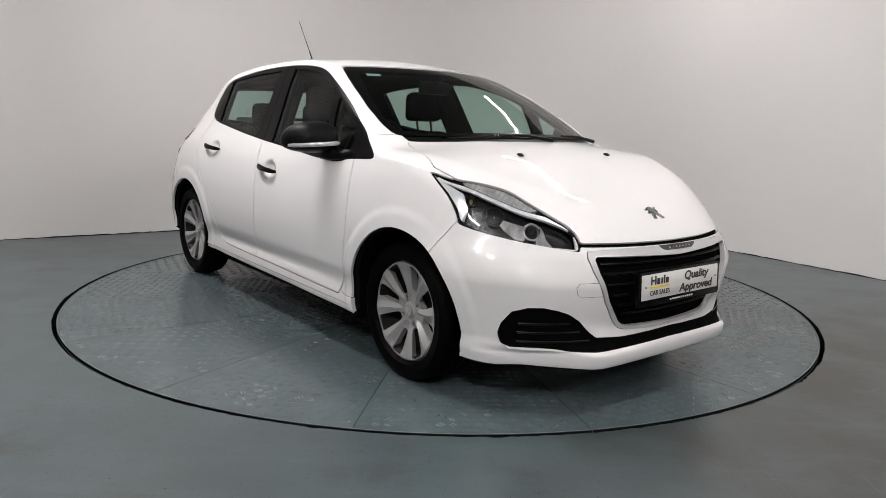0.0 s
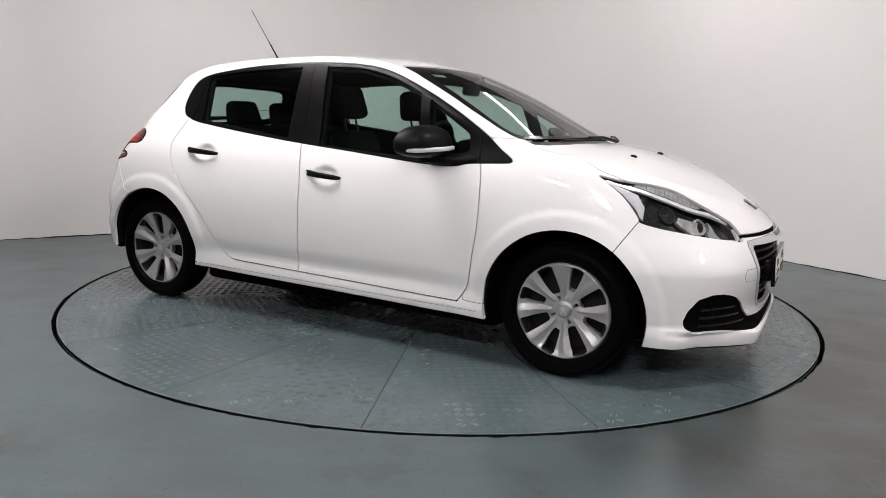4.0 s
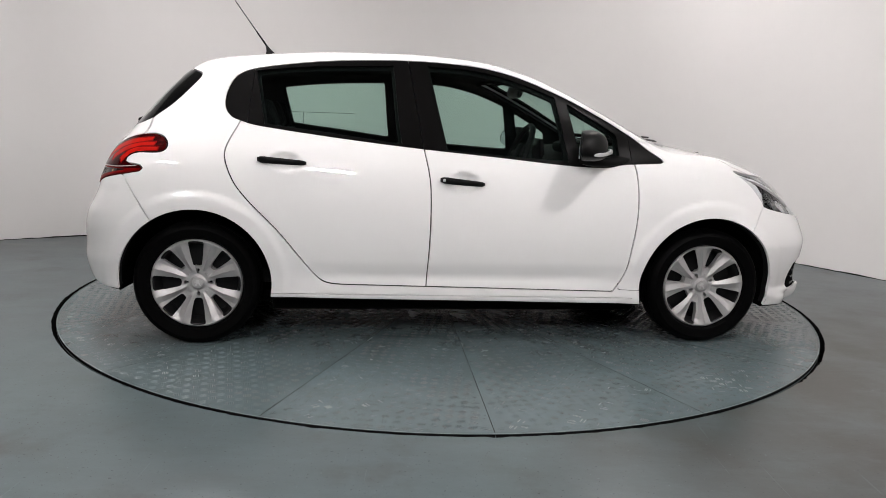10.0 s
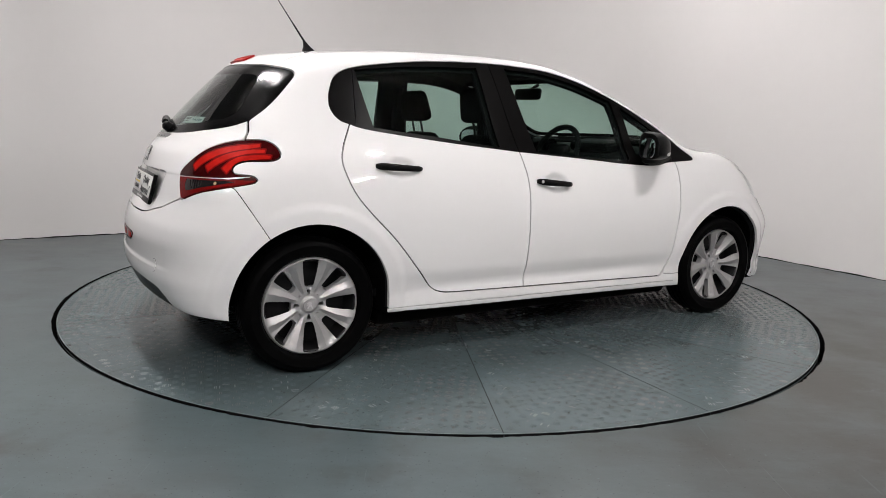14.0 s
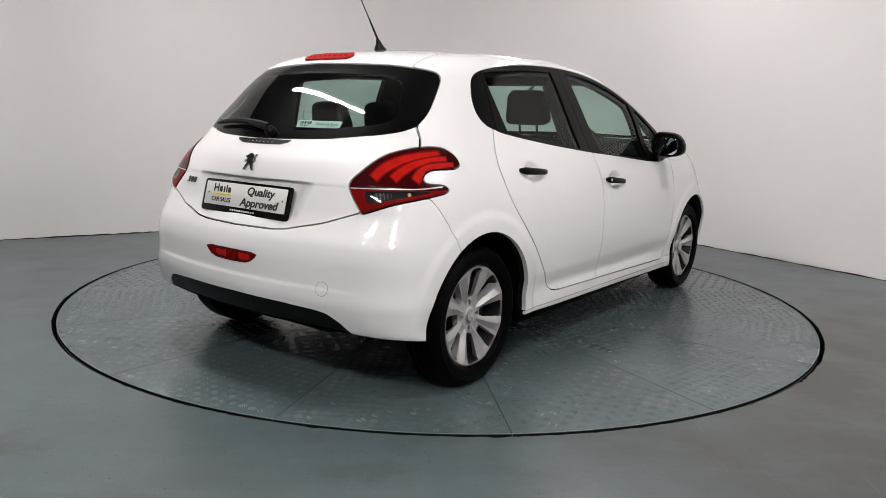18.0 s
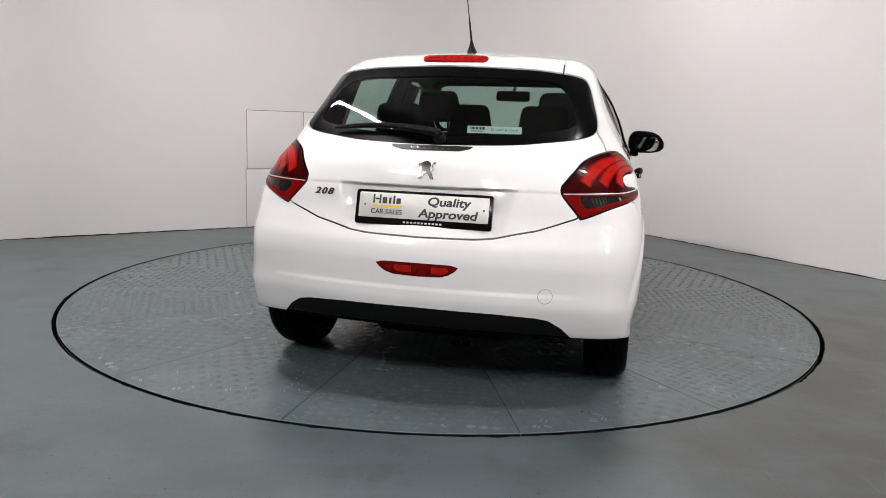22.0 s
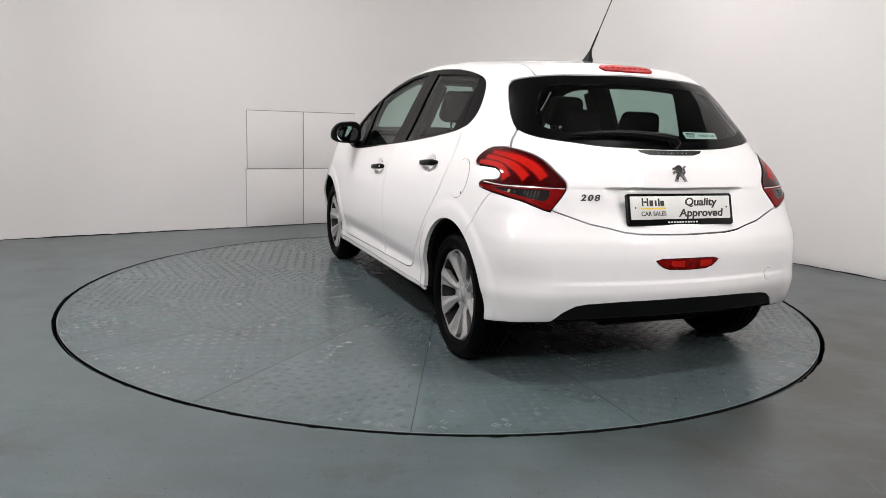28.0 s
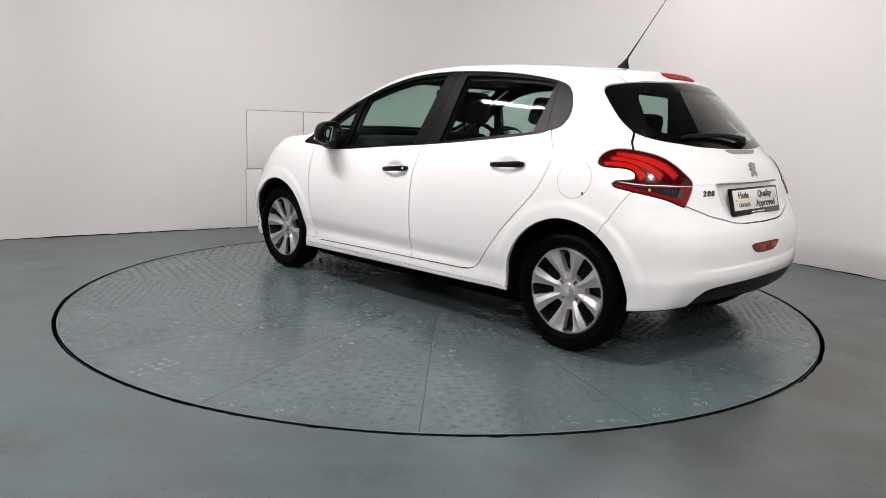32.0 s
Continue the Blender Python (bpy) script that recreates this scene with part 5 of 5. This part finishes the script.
def wheel(m, phase):
    bm = bmesh.new()
    spun(bm, [(0.0001, 0.0), (0.06, 0.002), (0.065, -0.004), (0.12, -0.012), (0.18, -0.01), (0.19, 0.03), (0.198, 0.062), (0.203, 0.066), (0.203, 0.055), (0.196, 0.03), (0.196, -0.08), (0.205, -0.09)], m, 48)
    rim = part("wheel", bm, DARK_STEEL, CAR, "steel wheel with a silver eight-spoke cover")
    bm = bmesh.new()
    side = [(0.197, 0.050), (0.213, 0.058), (0.2185, 0.074), (0.226, 0.0845), (0.245, 0.0905), (0.262, 0.0900), (0.2645, 0.0912), (0.267, 0.0898), (0.279, 0.084), (0.288, 0.0735), (0.293, 0.064)]
    tread = []
    for h in (0.046, 0.016, -0.016, -0.046):
        tread += [(TYRE_R - 0.001, h + 0.0045), (TYRE_R - 0.008, h + 0.004), (TYRE_R - 0.008, h - 0.004), (TYRE_R - 0.001, h - 0.0045)]
    spun(bm, side + tread + [(r, -h) for r, h in side[::-1]], m, 72)
    tyre = part("tyre", bm, RUBBER, rim, "black rubber tyre")
    cover = panel("wheel_cover", COVER, SILVER, rim, "left", 0.03, 0.0, "silver plastic wheel cover")
    cover.matrix_basis = m @ pose(0, 0, 0.076, 0, 0, phase)
    bm = bmesh.new()
    spun(bm, [(0.0275, 0.044), (0.0265, 0.0535), (0.0001, 0.0555)], m, 28)
    cap = part("hub_cap", bm, SILVER, rim, "grey hub cap")
    part("cap_badge", slab(bmesh.new(), [(x * 0.03, y * 0.03) for x, y in LION], 0.002, m @ pose(0, 0, 0.0565)), SATIN_CHROME, cap)
    bm = bmesh.new()
    spun(bm, [(0.0001, -0.012), (0.115, -0.012), (0.118, -0.022), (0.118, -0.03)], m, 40)
    part("brake_disc", bm, DARK_STEEL, rim)
    return rim


PHASES = {(1, 1): 14, (1, -1): 28, (-1, 1): 52, (-1, -1): 0}
for x in (AXLE, -AXLE):
    for s in (1, -1):
        wheel(pose(x, s * 0.722, TYRE_R - 0.001, -90 * s, 0, 0), PHASES[(1 if x > 0 else -1, s)])
        # dark liner over the wheel, out to the arch's lip
        v, f = [], []
        cz, lr = (HUB_Z - 0.008, 0.3655) if x > 0 else (HUB_Z, 0.356)
        low = math.degrees(math.asin(((0.215 if x > 0 else 0.24) - cz) / lr))
        for k, a in enumerate(np.linspace(radians(low), radians(180 - low), 60)):
            px, pz = x + lr * math.cos(a), cz + lr * math.sin(a)
            y = side_at(px, max(pz, 0.24), 1)[0].y
            v += [(px, s * (y - 0.003), pz), (px, s * 0.5, pz), (x + 0.1 * math.cos(a), s * 0.5, cz + 0.1 * math.sin(a))]
            if k:
                b = 3 * k
                f += [(b - 3, b, b + 1, b - 2), (b - 2, b + 1, b + 2, b - 1)]
        as_object("wheel_liner", v, f, DARK_WELL, CAR, "dark wheel-arch liner")

# ---- handles, mirrors, aerial, wipers ----
def loft(bm, rings, caps=True):
    made = [[bm.verts.new(q) for q in ring] for ring in rings]
    n = len(made[0])
    for a, b in zip(made, made[1:]):
        for k in range(n):
            bm.faces.new((a[k], a[(k + 1) % n], b[(k + 1) % n], b[k]))
    if caps:
        bm.faces.new(made[0])
        bm.faces.new(made[-1][::-1])
    return bm


def oval(centre, u, v, a, b, n=14, power=2.6):
    out = []
    for k in range(n):
        t = 2 * math.pi * k / n
        c, s = math.cos(t), math.sin(t)
        out.append(centre + u * (a * math.copysign(abs(c)**(2 / power), c)) + v * (b * math.copysign(abs(s)**(2 / power), s)))
    return out


def door_handle(door, x0, x1, z0, z1, s, lock):
    """A black bar that stands off the door over a dished cup."""
    rings = []
    steps = 15
    for k in range(steps):
        f = k / (steps - 1)
        x, z = x0 + (x1 - x0) * f, z0 + (z1 - z0) * f
        place, normal = side_at(x, 0.7, s)
        q, n = side_at(x, z + 0.07, s)
        y = plan_w(x) + side_in(z)
        base = Vector((x, s * float(y), z))
        out = 0.006 + 0.024 * math.sin(math.pi * min(max(f, 0.0), 1.0))**0.45
        fat = (0.017 - 0.005 * f) * (0.55 if k in (0, steps - 1) else 0.9 if k in (1, steps - 2) else 1)
        rings.append(oval(base + Vector((0, s * out, 0)), Vector((0, 0, 1)), Vector((0, 1, 0)), fat, fat * 0.62))
    handle = part("door_handle", loft(bmesh.new(), rings), BLACK_PLASTIC, door, "black door handle", angle=60)
    if lock:
        x, z = x0 + 0.018, z0 - 0.001
        y = float(plan_w(x) + side_in(z)) + 0.026
        part("lock", spun(bmesh.new(), [(0.0075, 0), (0.007, 0.004), (0.0001, 0.005)], facing((x, s * y, z), (0, s, 0)), 14), SATIN_CHROME, handle)


def mirror(door, s):
    c = Vector((0.585, s * 0.885, 0.992))
    bm = bmesh.new()
    bmesh.ops.create_uvsphere(bm, u_segments=32, v_segments=20, radius=1.0)
    for v in bm.verts:
        x, y, z = v.co
        taper = 1 - 0.20 * (y * s) - 0.12 * (y * s)**2
        x = max(x, -0.35 - 0.05 * z)
        x = math.copysign(abs(x)**0.9, x)
        v.co = c + Vector((x * 0.115 * (1 - 0.4 * (y * s + 1) / 2) - 0.05 * (y * s), math.copysign(abs(y)**0.62, y) * 0.115, math.copysign(abs(z)**(0.85 if z > 0 else 0.55), z) * (0.082 if z > 0 else 0.062) * taper - 0.006 * y * s))
    head = part("door_mirror", bm, BLACK_PLASTIC, door, "black door mirror housing", angle=50)
    # mirror glass on the rear face
    ring = [(0.084 * math.copysign(abs(math.cos(t))**0.7, math.cos(t)), 0.052 * math.copysign(abs(math.sin(t))**0.7, math.sin(t))) for t in np.linspace(0, 6.283, 33)[:-1]]
    f = facing(c + Vector((-0.046, 0.0, 0.0)), (-1.0, -0.36 * s, 0.03))
    part("mirror_glass", slab(bmesh.new(), ring, 0.004, f, 0.001), MIRROR, head, "mirror glass")
    # clear indicator band on the front
    rings = []
    for t in np.linspace(-0.82, 0.9, 16):
        y = t * 0.115
        depth = 0.115 * (1 - 0.4 * (t + 1) / 2) * math.sqrt(max(0.03, 1 - abs(t)**2.6)) - 0.05 * t
        thick = 0.010 * (0.6 if abs(t) > 0.8 else 1)
        rings.append(oval(c + Vector((depth + 0.009, s * y, -0.020 - 0.010 * t)), Vector((0, 0, 1)), Vector((1, 0, 0)), thick, 0.008, 10))
    part("indicator", loft(bmesh.new(), rings), SATIN_CHROME, head, "silver indicator band")
    # foot
    rings = []
    for t in np.linspace(0, 1, 8):
        q = Vector((0.60 + 0.13 * t, s * (0.84 - 0.055 * t), 0.935 - 0.012 * math.sin(t * 3.1)))
        rings.append(oval(q, Vector((1, 0, 0)), Vector((0, 0, 1)), 0.05 + 0.045 * t, 0.026 - 0.006 * t, 14))
    part("mirror_foot", loft(bmesh.new(), rings), BLACK_PLASTIC, head, angle=60)


for where, s in (("left", 1), ("right", -1)):
    fd, rd = SIDE[where]
    door_handle(rd, -0.978, -0.752, 0.896, 0.882, s, False)
    door_handle(fd, -0.118, 0.098, 0.820, 0.802, s, True)
    mirror(fd, s)

bm = bmesh.new()
q, n = top_at(-1.0, 0.0)
loft(bm, [oval(q + Vector((dx, 0, dz)), Vector((1, 0, 0)), Vector((0, 1, 0)), a, b, 12) for dx, dz, a, b in ((0.0, -0.004, 0.038, 0.024), (-0.004, 0.008, 0.034, 0.02), (-0.014, 0.028, 0.018, 0.012), (-0.026, 0.05, 0.008, 0.007))])
aerial = part("aerial", bm, BLACK_PLASTIC, CAR, "thin black roof aerial")
bm = bmesh.new()
tip = Vector((-1.24, 0, 1.775))
root = q + Vector((-0.022, 0, 0.045))
tube(bm, [root, root.lerp(tip, 0.28), root.lerp(tip, 0.3), tip], [0.0055, 0.0042, 0.0026, 0.002], 8)
part("rod", bm, BLACK_PLASTIC, aerial)

# front wipers along the foot of the windscreen
for y0, y1, py in ((-0.45, 0.08, 0.12), (-0.02, 0.52, 0.55)):
    pts = []
    for y in np.linspace(y0, y1, 9):
        x = float(np.interp(abs(y), (0, 0.2, 0.43, 0.6), (1.175, 1.155, 1.105, 1.03)))
        q, n = top_at(x - 0.005, abs(y))
        pts.append(Vector((q.x, y, q.z)) + Vector((n.x, math.copysign(n.y, y), n.z)) * 0.008)
    bm = bmesh.new()
    tube(bm, pts, [0.003] + [0.0055] * 7 + [0.003], 8)
    wiper = part("wiper", bm, BLACK_PLASTIC, CAR, "black windscreen wiper")
    bm = bmesh.new()
    q, n = top_at(1.2, min(abs(py), 0.45))
    a = Vector((1.205 if py < 0.3 else 1.1, py, q.z if py < 0.3 else q.z + 0.01))
    mid = pts[4]
    tube(bm, [a + Vector((0, 0, 0.01)), a.lerp(mid, 0.5) + Vector((0, 0, 0.022)), mid + Vector((0, 0, 0.014))], [0.010, 0.007, 0.005], 8)
    part("wiper_arm", bm, BLACK_PLASTIC, wiper)
# washer jets on the bonnet
for y in (0.29, -0.29):
    q, n = top_at(1.405, abs(y))
    q.y = y
    bm = bmesh.new()
    loft(bm, [oval(q + Vector((dx, 0, dz)), Vector((1, 0, 0)), Vector((0, 1, 0)), a, b, 10) for dx, dz, a, b in ((0, -0.003, 0.018, 0.012), (0, 0.005, 0.017, 0.011), (-0.003, 0.011, 0.01, 0.007))])
    part("washer_jet", bm, BLACK_PLASTIC, CAR, "small black washer jet")
# rear wiper
q, n = end_at(0.03, 1.028, -1)
bm = bmesh.new()
spun(bm, [(0.024, -0.004), (0.022, 0.02), (0.012, 0.03), (0.0001, 0.032)], facing(Vector((q.x, -0.03, q.z)), n), 18)
wiper = part("rear_wiper", bm, BLACK_PLASTIC, GATE, "black rear wiper")
pts = []
for y in np.linspace(-0.03, 0.44, 12):
    f = (y + 0.03) / 0.47
    q, n = end_at(abs(y), 1.035 + 0.03 * math.sin(math.pi * f) * 0.6 + 0.012 * f, -1)
    pts.append(Vector((q.x, y, q.z)) + Vector((n.x, n.y, n.z)) * (0.026 - 0.012 * f))
tube(bm := bmesh.new(), pts, [0.016, 0.017, 0.016, 0.014, 0.013, 0.012, 0.012, 0.011, 0.010, 0.010, 0.009, 0.005], 8)
part("wiper_blade", bm, BLACK_PLASTIC, wiper)

# ---- inside the car ----
def cushion(size, m, bevel, mat, parent, name, label="", top=1.0, lean=0.0):
    bm = bmesh.new()
    bmesh.ops.create_cube(bm, size=1.0)
    for v in bm.verts:
        k = top if v.co.z > 0 else 1.0
        v.co = Vector((v.co.x * size[0] * (0.85 if v.co.z > 0 else 1) + (lean if v.co.z > 0 else 0), v.co.y * size[1] * k, v.co.z * size[2]))
    bmesh.ops.bevel(bm, geom=list(bm.edges), offset=bevel, segments=4, profile=0.6, affect="EDGES")
    bm.transform(m)
    return part(name, bm, mat, parent, label, angle=60)


for y in (-0.36, 0.36):
    seat = cushion((0.50, 0.50, 0.17), pose(0.14, y, 0.52, 0, -6), 0.06, FABRIC, CAR, "front_seat", "dark fabric front seat")
    cushion((0.15, 0.48, 0.54), pose(-0.10, y, 0.765, 0, -14), 0.07, FABRIC, seat, "backrest", top=0.72)
    cushion((0.11, 0.27, 0.185), pose(-0.195, y, 1.185, 0, -12), 0.05, FABRIC, seat, "headrest", top=0.82)
    for d in (-0.055, 0.055):
        part("headrest_post", tube(bmesh.new(), [(-0.155, y + d, 0.98), (-0.19, y + d, 1.13)], 0.007, 8), DARK_STEEL, seat)
seat = cushion((0.48, 1.24, 0.2), pose(-0.62, 0, 0.5, 0, -5), 0.06, FABRIC, CAR, "rear_seat", "dark fabric rear bench")
cushion((0.14, 1.24, 0.52), pose(-0.90, 0, 0.78, 0, -16), 0.05, FABRIC, seat, "backrest", top=0.92)
for y, w in ((-0.36, 0.26), (0.0, 0.22), (0.36, 0.26)):
    cushion((0.09, w, 0.15), pose(-0.985, y, 1.105, 0, -14), 0.04, FABRIC, seat, "headrest", top=0.82)
    for d in (-0.05, 0.05):
        part("headrest_post", tube(bmesh.new(), [(-0.96, y + d, 0.98), (-0.975, y + d, 1.06)], 0.006, 8), CHROME, seat)
part("cabin_floor", box(bmesh.new(), (2.1, 1.36, 0.04), pose(-0.15, 0, 0.30), 0.01), CABIN, CAR, "dark cabin floor")
part("boot_floor", box(bmesh.new(), (0.62, 0.96, 0.04), pose(-1.36, 0, 0.50), 0.01), CABIN, CAR, "dark boot floor")
part("parcel_shelf", box(bmesh.new(), (0.52, 1.02, 0.02), pose(-1.24, 0, 0.955), 0.006), CABIN, CAR, "dark parcel shelf")
bm = bmesh.new()
loft(bm, [oval(Vector((x, 0, z)), Vector((0, 1, 0)), Vector((0, 0, 1)), 0.66, h, 24, 7) for x, z, h in ((1.02, 0.86, 0.12), (0.85, 0.83, 0.15), (0.66, 0.80, 0.165), (0.56, 0.77, 0.15), (0.53, 0.74, 0.11))])
dash = part("dashboard", bm, CABIN, CAR, "dark dashboard", angle=60)
part("instrument_hood", box(bmesh.new(), (0.16, 0.34, 0.06), pose(0.66, -0.36, 0.985, 0, -8), 0.025), CABIN, dash)
part("screen", box(bmesh.new(), (0.03, 0.22, 0.13), pose(0.55, 0.0, 0.95, 0, -10), 0.01), GLOSS_BLACK, dash)
bm = bmesh.new()
ringm = pose(0.35, -0.36, 0.935, 0, -66, 0)
tube(bm, [ringm @ Vector((0.165 * math.cos(a), 0.175 * math.sin(a), 0)) for a in np.linspace(0, 6.2832, 41)], 0.016, 10, False)
wheel_ring = part("steering_wheel", bm, CABIN, CAR, "dark steering wheel", angle=80)
part("hub", box(bmesh.new(), (0.13, 0.15, 0.05), ringm @ pose(0, 0, -0.015), 0.02), CABIN, wheel_ring)
for a in (0, 180, 90):
    part("spoke", box(bmesh.new(), (0.12, 0.03, 0.02), ringm @ pose(0, 0, 0, 0, 0, a + 90) @ pose(0.1, 0, -0.006), 0.006), CABIN, wheel_ring)
mirror_in = part("cabin_mirror", box(bmesh.new(), (0.035, 0.225, 0.07), pose(0.395, 0.0, 1.276, 0, 8, 6), 0.018), BLACK_PLASTIC, CAR, "black cabin mirror")
part("stem", tube(bmesh.new(), [(0.41, 0, 1.30), (0.47, 0, 1.335)], 0.011, 8), BLACK_PLASTIC, mirror_in)
for s in (1, -1):
    bm = bmesh.new()
    tube(bm, [(-0.235, s * 0.50, 1.30), (-0.22, s * 0.58, 1.1), (-0.2, s * 0.64, 0.93), (-0.19, s * 0.69, 0.6)], 0.03, 10)
    part("door_pillar", bm, CABIN, CAR, "dark inner pillar")

# flat tray, exhaust box and axle beam under the car
part("floor_pan", box(bmesh.new(), (1.86, 1.46, 0.075), pose(0.0, 0, 0.185), 0.03), DARK_WELL, CAR, "dark floor pan between the axles")
part("under_tray", box(bmesh.new(), (2.7, 1.16, 0.07), pose(0.12, 0, 0.188), 0.03), DARK_WELL, CAR, "dark tray under the floor")
bm = bmesh.new()
tube(bm, [(-1.62, -0.34, 0.285), (-1.60, -0.30, 0.285), (-1.60, 0.22, 0.285), (-1.62, 0.26, 0.285)], [0.05, 0.085, 0.085, 0.05], 16)
part("exhaust_box", bm, DARK_WELL, CAR, "dark exhaust box")
part("axle_beam", tube(bmesh.new(), [(-AXLE, -0.6, 0.25), (-AXLE + 0.05, 0, 0.24), (-AXLE, 0.6, 0.25)], 0.05, 12), DARK_WELL, CAR, "dark rear axle beam")

# paper stickers on the glass
q, n = end_at(0.235, 1.078, -1)
q.y, n.y = -q.y, -n.y
f = facing(q - n * 0.016, n)
card = part("window_sticker", box(bmesh.new(), (0.215, 0.036, 0.001), f), STICKER_WHITE, REAR_PART, "white dealer sticker")
f = f @ pose(0, 0, 0.0012)
for x, w in ((-0.094, 0.004), (-0.084, 0.01), (-0.07, 0.01), (-0.056, 0.008), (-0.044, 0.01)):
    part("word_bar", box(bmesh.new(), (w, 0.013, 0.0006), f @ pose(x, 0.006, 0)), PLATE_INK, card)
lettering("CAR SALES", 0.0095, f @ pose(-0.07, -0.009, 0.0002), PLATE_INK, card)
lettering("Dublin & Cork", 0.018, f @ pose(0.04, 0.0, 0.0002), STICKER_GREY, card)
q, n = top_at(0.42, 0.42)
q.y, n.y = -q.y, -n.y
part("tax_sticker", box(bmesh.new(), (0.075, 0.035, 0.001), facing(q - n * 0.006, n)), SCREEN_STICKER, SCREEN_PART, "small white sticker")



# ---- what moves: the turntable, and the car that stands on it ----
TURN_START, TURN_RATE = -51.684, 5.8183  # degrees, degrees a second
CAR_OFF = Vector((-0.032, -0.373, 0))  # the car's middle, in the turntable's axes


def motions():
    times = [0.5 * k for k in range(65)]
    spin = [(t, pose(0, 0, 0, 0, 0, TURN_START + TURN_RATE * t)) for t in times]
    walk(TABLE, spin)
    walk(CAR, [(t, m @ Matrix.Translation(CAR_OFF)) for t, m in spin])


motions()
